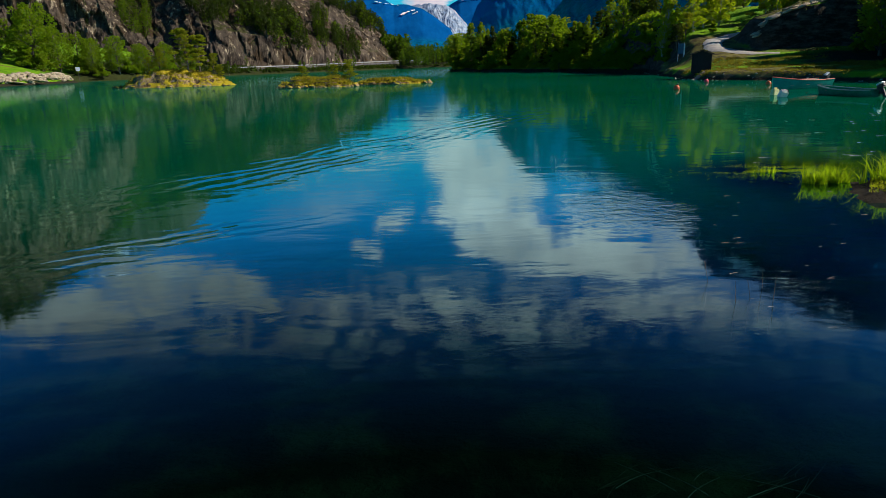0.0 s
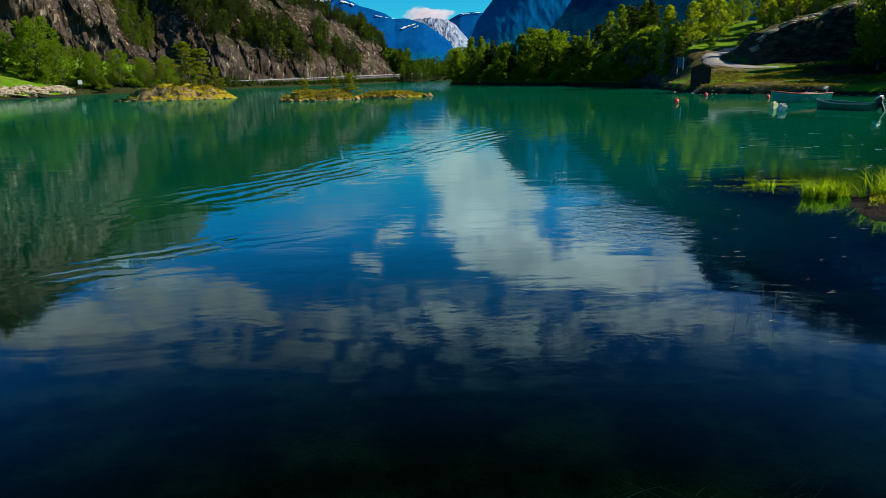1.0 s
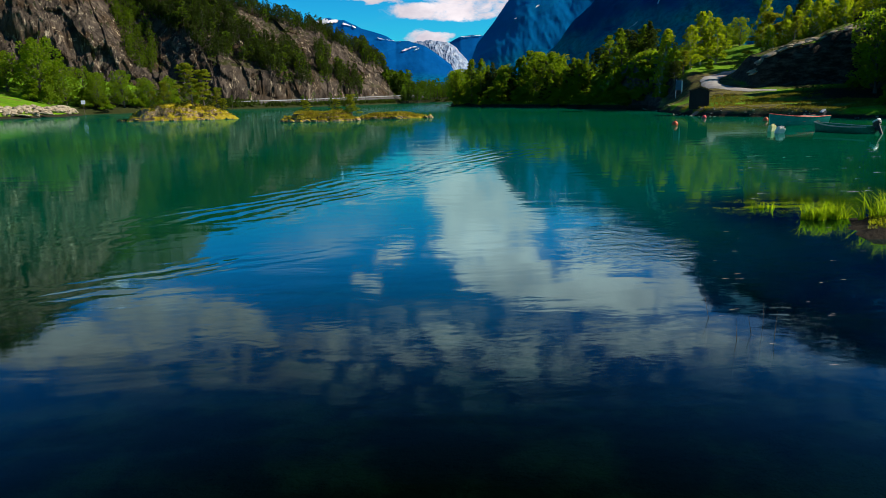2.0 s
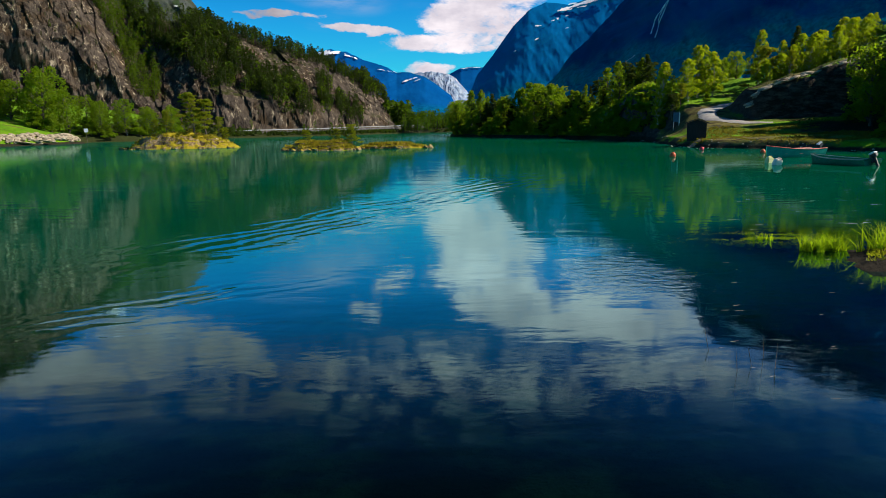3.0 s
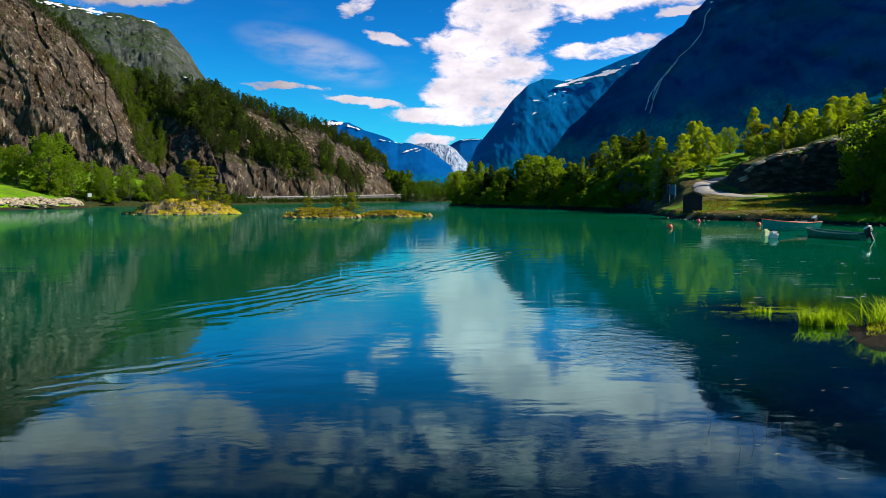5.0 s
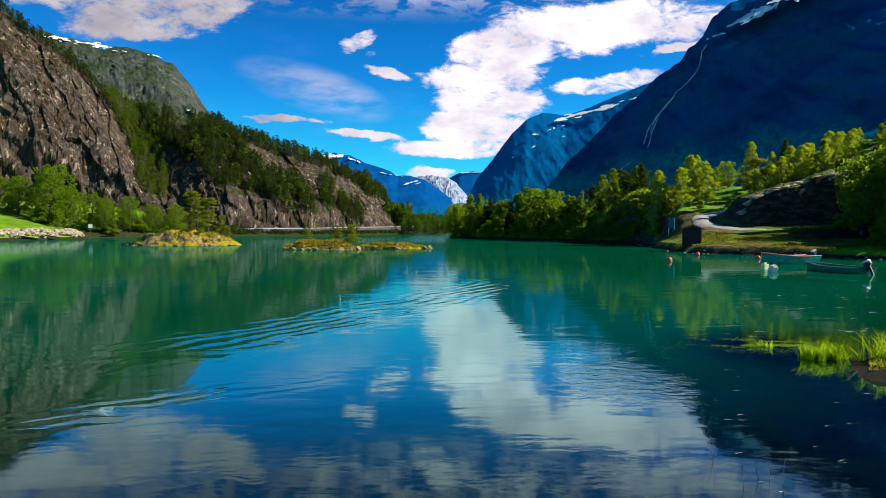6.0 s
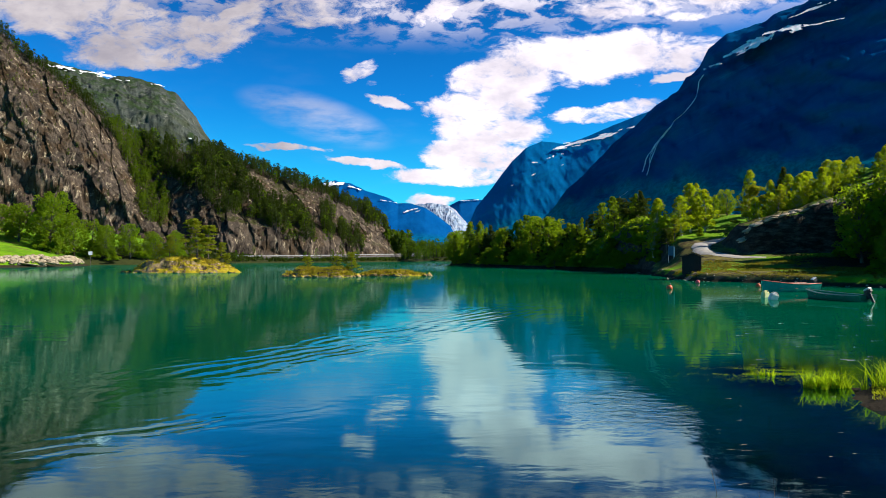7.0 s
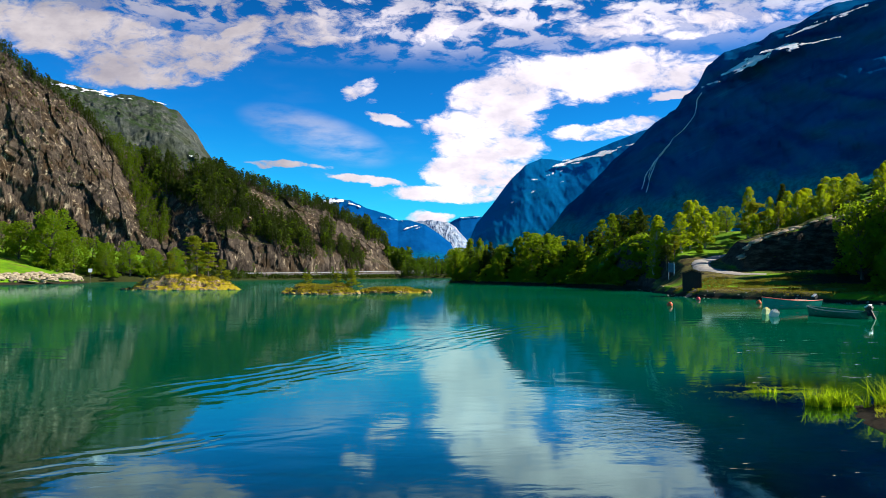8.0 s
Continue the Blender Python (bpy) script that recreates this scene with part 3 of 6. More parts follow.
def ground_height(x, y):
    x, y = np.asarray(x, float), np.asarray(y, float)
    d = lake_distance(x + 0.7 * value_noise(x / 3, y / 3, 3, 3), y + 0.7 * value_noise(x / 3, y / 3, 9, 3))
    far = smooth(25, 60, y)
    # bed
    bed = -np.minimum(-d * (0.10 + 0.10 * far), 3.0) + 0.05 * value_noise(x / 1.2, y / 1.2, 21, 4)
    # banks
    land = 0.06 + np.clip(d / (1.3 - 0.5 * far), 0, 1) ** 0.8 * (0.28 + 0.45 * far) + np.clip(d - 2, 0, 30) * 0.05
    land += 0.25 * far * value_noise(x / 4, y / 4, 31, 4) * smooth(0, 4, d)
    left = smooth(-60, -85, x) * smooth(100, 125, y)
    land += left * (smooth(0, 3.0, d) * 1.0 + np.clip(d - 3, 0, 80) * 0.18)
    # the hill on the right
    edge = 1.1 * value_noise(x / 2.6, y / 5, 47, 4)
    top = smooth(36.6, 38.4, x + edge) * 2.9 + np.clip(x - 38, 0, 25) * 0.32 + np.clip(x - 64, 0, 60) * 0.12
    wall = smooth(81.3, 82.1, y + 0.4 * edge + 0.12 * (x - 42)) * (1 - 0.14 * smooth(82.5, 88, y + 0.12 * (x - 42)))
    hill = top * wall * (1 - 0.85 * smooth(98, 128, y)) * (1 - smooth(87, 90.5, y) * smooth(58, 41, x)) + np.clip(x - 50, 0, 60) * 0.18 * smooth(70, 45, y)
    # steep rise beyond the view, added only to throw shade on the bay
    hill += np.clip(x - np.maximum(56, 0.77 * y), 0, 23) * 1.3 * smooth(30, 60, y) * smooth(82, 75, y)
    hill += smooth(2, 6, hill) * 0.9 * ridged(x / 5, y / 5, 43, 4)
    hill *= 1 + 0.16 * value_noise(x / 9, y / 9, 41, 5)
    terrace = smooth(24, 34, x) * smooth(60, 75, y) * np.clip(y - 70, 0, 45) * 0.115 * smooth(0, 4, d)
    return np.where(d < 0, bed, land + hill + terrace + lane_rise(x, y))


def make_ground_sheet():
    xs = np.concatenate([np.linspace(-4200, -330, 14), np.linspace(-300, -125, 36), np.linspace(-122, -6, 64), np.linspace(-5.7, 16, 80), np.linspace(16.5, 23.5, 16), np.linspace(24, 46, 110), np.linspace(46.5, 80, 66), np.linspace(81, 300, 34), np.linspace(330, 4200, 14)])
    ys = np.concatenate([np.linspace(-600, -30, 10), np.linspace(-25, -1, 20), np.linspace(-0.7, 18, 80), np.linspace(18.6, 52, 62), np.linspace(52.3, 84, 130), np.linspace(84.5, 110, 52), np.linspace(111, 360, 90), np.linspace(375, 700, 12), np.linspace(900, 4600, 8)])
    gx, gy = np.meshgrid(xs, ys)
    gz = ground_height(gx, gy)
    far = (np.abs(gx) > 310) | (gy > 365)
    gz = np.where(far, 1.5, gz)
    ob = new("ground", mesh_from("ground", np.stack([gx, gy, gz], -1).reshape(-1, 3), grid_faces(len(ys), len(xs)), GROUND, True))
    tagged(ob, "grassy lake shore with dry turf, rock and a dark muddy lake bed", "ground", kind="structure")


make_ground_sheet()


def make_lake():
    xs, ys = np.linspace(-320, 60, 40), np.linspace(-20, 345, 40)
    gx, gy = np.meshgrid(xs, ys)
    ob = new("water", mesh_from("water", np.stack([gx, gy, gx * 0], -1).reshape(-1, 3), grid_faces(40, 40), WATER, True))
    tagged(ob, "calm turquoise glacial lake with gentle ripples mirroring sky and cliffs", "lake", kind="structure")


make_lake()


# ---- cliffs and mountains: fans of ground seen from the lake's end ----
def curve(knots, v):
    xs, ys = zip(*knots)
    return np.interp(v, xs, ys)


def relief(name, label, category, span, ridge, near, depth, steep, mat, rough, grain, cols=300, rows=90, seed=5, back=1.5, kind="structure", slabs=False, lift=0.0):
    """A mountain side. span: its bearings (across per metre ahead); ridge: skyline (up per metre ahead, above eye level) over bearing; near and depth: where its foot lies
    and how far behind it the ridge stands, over bearing; steep: height over the way up; rough, grain: metres of roughness and its size."""
    a = np.linspace(*span, cols)
    if cols > 600:
        a = np.concatenate([np.linspace(span[0], -0.72, 60), np.linspace(-0.715, span[1], cols - 60)]) if span[0] < 0 else a
    t = np.linspace(0, 1.3, rows)
    A, T = np.meshgrid(a, t)
    foot, deep = curve(near, A), curve(depth, A)
    up = np.clip(T, 0, 1)
    Y = foot + deep * up + np.clip(T - 1, 0, None) * deep * back
    crest = curve(ridge, A)
    H = np.maximum(EYE + crest * (foot + deep), 1.0)
    h = np.interp(up, *zip(*steep)) if not callable(steep) else steep(A, up)
    Z = lift * foot + (H - lift * foot) * h
    along = A * foot
    n1 = ridged(along / grain, Z / (grain * 2.6), seed, 5)
    n2 = value_noise(along / (grain * 3), Z / (grain * 3), seed + 50, 4)
    n3 = ridged((along + 0.55 * Z) / (grain * 0.34), (Z - 0.3 * along) / (grain * 0.8), seed + 120, 4)
    n4 = np.round(2.5 * value_noise((along - 0.3 * Z) / (grain * 0.7), Z / (grain * 0.5), seed + 150, 3)) / 2.5
    bulge = (0.5 * n1 + 0.5 * n2 + 0.28 * n3 + 0.22 * n4) * rough
    if slabs:
        across, down = 0.97 * along + 0.25 * Z, 0.25 * along - 0.97 * Z
        bent = 0.25 * value_noise(across / grain, down / grain, seed + 170, 3)
        big = facets(across / (grain * 0.62) + bent, down / (grain * 1.7), seed + 180)
        small = facets(across / (grain * 0.24) + bent, down / (grain * 0.60) + bent, seed + 190, 0.9)
        fine = facets(across / (grain * 0.09), down / (grain * 0.17) + bent, seed + 200, 0.9)
        bulge = (0.26 * n1 + 0.42 * n2 + 0.20 * big + 0.15 * small + 0.07 * fine) * rough
    fade = smooth(0, 0.06, up) * (1 - 0.75 * smooth(0.85, 1.0, up))
    Y = Y - bulge * fade
    Z = Z + rough * 0.35 * value_noise(along / (grain * 0.8), Y / grain, seed + 90, 5) * smooth(0.05, 0.2, up) + rough * 0.12 * value_noise(along / (grain * 0.2), Y / grain, seed + 95, 3) * smooth(0.6, 1, up)
    Z = Z - np.clip(T - 1, 0, None) * H * 0.8
    P = np.stack([A * Y, Y, Z - 0.3 * (T == 0)], -1)
    ob = new(name, mesh_from(name, P.reshape(-1, 3), grid_faces(rows, cols), mat, True))
    tagged(ob, label, category, kind=kind)
    return a, t, P


def steep_cliff(A, up):
    """Sheer faces with ledges; a gentler gully between the two cliffs."""
    face = np.interp(up, (0, 0.10, 0.22, 0.55, 0.70, 0.85, 1), (0, 0.16, 0.42, 0.74, 0.86, 0.94, 1))
    gully = np.interp(up, (0, 0.2, 0.6, 1), (0, 0.24, 0.62, 1))
    low = np.interp(up, (0, 0.06, 0.12, 0.35, 0.48, 0.75, 1), (0, 0.20, 0.34, 0.46, 0.66, 0.85, 1))
    w = np.exp(-((A + 0.44 + 0.10 * (up - 0.5)) / 0.055) ** 2)
    right = smooth(-0.40, -0.32, A)
    base = face * (1 - right) + low * right
    return base * (1 - w) + gully * w


CLIFF_RIDGE = [(-1.5, 0.46), (-1.0, 0.44), (-0.67, 0.335), (-0.62, 0.295), (-0.56, 0.255), (-0.51, 0.208), (-0.457, 0.172), (-0.35, 0.155), (-0.29, 0.142), (-0.226, 0.116), (-0.157, 0.088), (-0.115, 0.070), (-0.088, 0.044), (-0.075, 0.018), (-0.062, 0.0)]
CLIFF = relief("cliff", "dark grey-brown rock cliff with ledges, streaks and mossy gullies", "cliff",
    (-1.5, -0.062),
    CLIFF_RIDGE,
    [(-1.5, 120), (-0.8, 205), (-0.55, 226), (-0.337, 234), (-0.2, 262), (-0.06, 318)],
    [(-1.5, 40), (-0.6, 38), (-0.52, 40), (-0.44, 54), (-0.3, 50), (-0.1, 34), (-0.06, 24)],
    steep_cliff, ROCK, 6.5, 16.0, 800, 190, 5, slabs=True)

FELL_NEAR = relief("mountain", "steep forested mountain side in shade, coloured blue for haze, with a rocky crest", "mountain",
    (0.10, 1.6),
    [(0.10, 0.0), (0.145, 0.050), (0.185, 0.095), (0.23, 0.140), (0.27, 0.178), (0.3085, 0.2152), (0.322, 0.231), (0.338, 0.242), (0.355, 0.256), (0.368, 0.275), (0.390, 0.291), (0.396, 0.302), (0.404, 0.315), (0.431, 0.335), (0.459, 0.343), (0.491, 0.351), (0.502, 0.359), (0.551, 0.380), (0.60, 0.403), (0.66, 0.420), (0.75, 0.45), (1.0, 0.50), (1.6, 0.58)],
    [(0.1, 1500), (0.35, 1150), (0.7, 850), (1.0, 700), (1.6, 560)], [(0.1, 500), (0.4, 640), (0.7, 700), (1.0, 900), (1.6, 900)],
    [(0, 0), (0.3, 0.2), (0.6, 0.55), (0.85, 0.9), (1, 1)], FELL_HAZE_DEEP, 70.0, 120.0, 560, 120, 15)
FELL_MID = relief("mountain", "steep mountain coloured blue for haze, with snow patches on its shoulder", "mountain",
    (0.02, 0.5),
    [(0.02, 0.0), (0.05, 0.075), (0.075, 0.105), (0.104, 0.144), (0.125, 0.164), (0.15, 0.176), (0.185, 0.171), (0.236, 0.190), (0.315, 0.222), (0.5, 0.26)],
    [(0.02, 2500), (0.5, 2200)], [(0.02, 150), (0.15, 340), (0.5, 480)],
    [(0, 0), (0.35, 0.3), (0.7, 0.72), (1, 1)], FELL_HAZE_BLUE, 13.0, 120.0, 300, 120, 25)
FELL_LEFT = relief("mountain", "broad grey-green fell with craggy end and snow along its crest", "mountain",
    (-0.66, -0.27),
    [(-1.2, 0.34), (-0.7, 0.315), (-0.60, 0.297), (-0.51, 0.276), (-0.43, 0.261), (-0.405, 0.247), (-0.375, 0.212), (-0.352, 0.176), (-0.33, 0.13), (-0.27, 0.0)],
    [(-1.2, 900), (-0.27, 1150)], [(-1.2, 500), (-0.4, 520), (-0.27, 300)],
    [(0, 0), (0.2, 0.12), (0.5, 0.5), (0.62, 0.72), (0.8, 0.85), (1, 1)], FELL, 46.0, 90.0, 330, 120, 35)
FELL_FAR = relief("mountain", "distant mountain ridge coloured blue for haze, with snowfields below its peak", "mountain",
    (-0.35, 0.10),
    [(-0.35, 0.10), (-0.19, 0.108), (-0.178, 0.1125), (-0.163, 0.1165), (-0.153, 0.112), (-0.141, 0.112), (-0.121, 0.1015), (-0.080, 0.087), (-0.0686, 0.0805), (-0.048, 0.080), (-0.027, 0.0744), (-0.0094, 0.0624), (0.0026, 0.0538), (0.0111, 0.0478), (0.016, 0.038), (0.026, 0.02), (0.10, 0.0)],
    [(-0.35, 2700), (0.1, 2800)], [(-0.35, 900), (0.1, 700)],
    [(0, 0), (0.5, 0.45), (1, 1)], FELL_HAZE_AZURE, 24.0, 200.0, 300, 90, 45)
FELL_END = relief("mountain", "far mountain coloured blue for haze, behind the glacier at the valley head", "mountain",
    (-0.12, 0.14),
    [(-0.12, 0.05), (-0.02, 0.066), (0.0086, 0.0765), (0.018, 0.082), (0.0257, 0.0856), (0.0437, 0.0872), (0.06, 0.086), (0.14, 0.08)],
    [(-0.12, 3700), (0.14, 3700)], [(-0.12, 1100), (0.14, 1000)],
    [(0, 0), (0.5, 0.45), (1, 1)], FELL_HAZE_AZURE, 16.0, 260.0, 160, 60, 55)


# ---- snow, ice and falling water on the fells ----
def skin(fan, bearing, rise):
    """The point of a fan that shows at a bearing and a rise above eye level, from the lake's end."""
    a, t, P = fan
    i = int(np.clip(np.searchsorted(a, bearing), 1, len(a) - 1))
    col = P[:, i]
    v = (col[:, 2] - EYE) / col[:, 1]
    top = int(v.argmax())
    j = int(np.clip(np.searchsorted(np.maximum.accumulate(v[:top + 1]), rise), 1, top))
    f = np.clip((rise - v[j - 1]) / (v[j] - v[j - 1] + 1e-9), 0, 1)
    p = col[j - 1] * (1 - f) + col[j] * f
    return np.array([bearing * p[1], p[1], EYE + min(rise, v[top]) * p[1]])


def drape(name, label, category, fan, b0, b1, r0, r1, half0, half1, seed, mat, ragged=0.55, cols=110, rows=24, lift=0.004, tilt=0.0):
    """A ragged sheet over a fan along a line from b0, r0 to b1, r1, drawn off it towards the camera to fit the view;
    tilt draws the lower edge nearer, to catch the sun.
    """
    us, vs = np.linspace(0, 1, cols), np.linspace(-1, 1, rows)
    U, V = np.meshgrid(us, vs)
    swell = 0.62 + 0.75 * value_noise(U * 5 + 3, U * 0 + seed, seed + 7, 3)
    solid = value_noise(U * 11 + V * 2.5, V * 2.6 - U * 5, seed, 5) * 1.35 + ragged > (np.abs(V) / np.clip(swell, 0.15, 1)) ** 1.5 + 0.7 * np.abs(2 * U - 1) ** 4
    B = b0 + (b1 - b0) * U
    R = r0 + (r1 - r0) * U + V * (half0 + (half1 - half0) * U)
    away = np.array([[skin(fan, b, r)[1] for b, r in zip(*row)] for row in zip(B, R)])
    # distances evened out, so that ribs of the fan don't shade the sheet
    wide = np.pad(away, ((0, 0), (12, 12)), mode="edge")
    even = sum(wide[:, i:i + cols] for i in range(25)) / 25
    away = np.minimum(even, 0.5 * (even + away)) * (1 - lift - tilt * (1 - V) / 2)
    verts = [tuple(p) for p in np.stack([B * away, away, EYE + R * away], -1).reshape(-1, 3)]
    faces = grid_faces(rows, cols)
    keep = solid[:-1, :-1].ravel() & solid[1:, 1:].ravel()
    ob = new(name)
    tagged(ob, label, category)
    # each unbroken field of it is a part
    left = {(i // (cols - 1), i % (cols - 1)): i for i in np.flatnonzero(keep)}
    while left:
        edge, field = [next(iter(left))], []
        field.append(left.pop(edge[0]))
        while edge:
            r, c = edge.pop()
            for q in ((r + 1, c), (r - 1, c), (r, c + 1), (r, c - 1), (r + 1, c + 1), (r - 1, c - 1), (r + 1, c - 1), (r - 1, c + 1)):
                if q in left:
                    field.append(left.pop(q))
                    edge.append(q)
        if len(field) > 3:
            used = sorted({int(i) for f in field for i in faces[f]})
            place = {i: n for n, i in enumerate(used)}
            part("snowfield", mesh_from("snowfield", [verts[i] for i in used], np.array([[place[int(i)] for i in faces[f]] for f in field]), mat, True), ob)
    return ob


relief("glacier", "white glacier tongue hanging at the valley head", "glacier", (-0.060, 0.040),
    [(-0.060, 0.070), (-0.042, 0.0785), (-0.025, 0.0805), (-0.0077, 0.0805), (0.0086, 0.0765), (0.0197, 0.0698), (0.0257, 0.062), (0.0343, 0.0535), (0.040, 0.044)],
    [(-0.06, 3350), (0.04, 3350)], [(-0.06, 330), (0.04, 300)], [(0, 0), (0.5, 0.5), (1, 1)], ICE, 20.0, 24.0, 180, 90, 65, lift=0.012)
for spec in [(FELL_NEAR, 0.425, 0.510, 0.302, 0.343, 0.005, 0.013, 4, 0.75), (FELL_NEAR, 0.485, 0.610, 0.337, 0.362, 0.010, 0.006, 24, 0.5), (FELL_NEAR, 0.385, 0.430, 0.280, 0.298, 0.006, 0.006, 5, 0.1), (FELL_NEAR, 0.52, 0.66, 0.360, 0.415, 0.007, 0.006, 6, 0.4),
             (FELL_MID, 0.160, 0.292, 0.160, 0.196, 0.0065, 0.006, 7, 0.55), (FELL_MID, 0.125, 0.200, 0.138, 0.162, 0.008, 0.006, 8, 0.12), (FELL_MID, 0.10, 0.20, 0.108, 0.146, 0.009, 0.006, 18, -0.08),
             (FELL_LEFT, -0.61, -0.49, 0.292, 0.270, 0.008, 0.006, 9, 0.2), (FELL_LEFT, -0.53, -0.41, 0.273, 0.257, 0.006, 0.004, 10, 0.0), (FELL_LEFT, -0.40, -0.345, 0.180, 0.172, 0.006, 0.005, 19, -0.1),
             (FELL_FAR, -0.188, -0.148, 0.108, 0.111, 0.006, 0.003, 12, 0.9), (FELL_FAR, -0.147, -0.122, 0.108, 0.100, 0.0025, 0.002, 13, 0.5), (FELL_FAR, -0.10, -0.06, 0.086, 0.079, 0.0015, 0.001, 16, 0.3), (FELL_FAR, -0.062, -0.038, 0.066, 0.073, 0.002, 0.002, 14, 0.4), (FELL_FAR, -0.045, -0.032, 0.066, 0.071, 0.0015, 0.0015, 15, 0.3), (FELL_END, 0.024, 0.056, 0.0845, 0.0855, 0.0014, 0.001, 17, 0.4)]:
    fan, b0, b1, r0, r1, h0, h1, seed, ragged = spec
    drape("snow_patch", "patch of old white snow over the fell, shaped to fit the view", "snow", fan, b0, b1, r0, r1, h0, h1, seed, SNOW, ragged, tilt=0.05 if fan is FELL_NEAR else 0.008)


def waterfall(lines):
    ob = new("waterfall")
    tagged(ob, "thin white waterfall in strands down the shaded mountain side", "waterfall")
    for line, wide in lines:
        verts = []
        bs, rs = zip(*line)
        for u in np.linspace(0, 1, 50):
            x = u * (len(line) - 1)
            b = np.interp(x, range(len(line)), bs) + 0.0007 * math.sin(u * 17 + wide * 5000) + 0.0003 * math.sin(u * 47)
            r = np.interp(x, range(len(line)), rs)
            w = wide * (0.5 + 0.5 * abs(math.sin(u * 23 + wide * 900)))
            for s in (-1, 1):
                p = skin(FELL_NEAR, b + s * w, r)
                verts.append(tuple(p * 0.992 + np.array([0, 0, EYE]) * 0.008))
        part("strand", mesh_from("strand", verts, grid_faces(50, 2), FALL, True), ob)


waterfall([([(0.396, 0.276), (0.388, 0.264), (0.384, 0.242), (0.367, 0.218), (0.350, 0.205), (0.341, 0.191), (0.328, 0.175), (0.316, 0.149), (0.308, 0.123)], 0.0008),
           ([(0.341, 0.192), (0.3235, 0.171), (0.311, 0.154), (0.3015, 0.128)], 0.0009),
           ([(0.345, 0.197), (0.330, 0.181), (0.317, 0.160), (0.312, 0.142)], 0.0006),
           ([(0.2814, 0.0993), (0.2693, 0.0907), (0.2589, 0.0787)], 0.0008)])


# ---- trees ----
def tube(points, radii, sides=6):
    """Verts and quads of a tapered tube along points."""
    pts, verts, faces = [Vector(p) for p in points], [], []
    for i, p in enumerate(pts):
        d = (pts[min(i + 1, len(pts) - 1)] - pts[max(i - 1, 0)]).normalized()
        q = d.to_track_quat("Z", "Y")
        for s in range(sides):
            ang = 2 * math.pi * s / sides
            verts.append(p + q @ Vector((math.cos(ang) * radii[i], math.sin(ang) * radii[i], 0)))
    for i in range(len(pts) - 1):
        for s in range(sides):
            a, b = i * sides + s, i * sides + (s + 1) % sides
            faces.append((a, b, b + sides, a + sides))
    return np.array([tuple(v) for v in verts]), np.array(faces)


def joined(pieces):
    verts, faces, base = [], [], 0
    for v, f in pieces:
        verts.append(v)
        faces.append(f + base)
        base += len(v)
    return np.concatenate(verts), np.concatenate(faces)


def leaf_quads(rng, centres, size, droop=0.0, long=1.6):
    """Small pointed leaf sprays at the centres, each its own way."""
    n = len(centres)
    d = rng.normal(size=(n, 3))
    d[:, 2] = d[:, 2] * 0.7 - droop
    d /= np.linalg.norm(d, axis=1, keepdims=True)
    e = np.cross(d, rng.normal(size=(n, 3)))
    e /= np.linalg.norm(e, axis=1, keepdims=True)
    s = size * rng.uniform(0.6, 1.35, (n, 1))
    f = np.cross(d, e) * s * 0.18
    v = np.stack([centres - d * s * 0.5 * long, centres + e * s * 0.45 + f, centres + d * s * 0.5 * long, centres - e * s * 0.45 + f], 1)
    return v.reshape(-1, 3), np.arange(4 * n).reshape(n, 4)


def clump_points(rng, centre, radius, n, flat=1.0):
    p = rng.normal(size=(n, 3))
    p /= np.linalg.norm(p, axis=1, keepdims=True)
    p *= (rng.uniform(0.4, 1.0, (n, 1)) ** 0.5) * radius
    p[:, 2] *= flat
    return p + centre


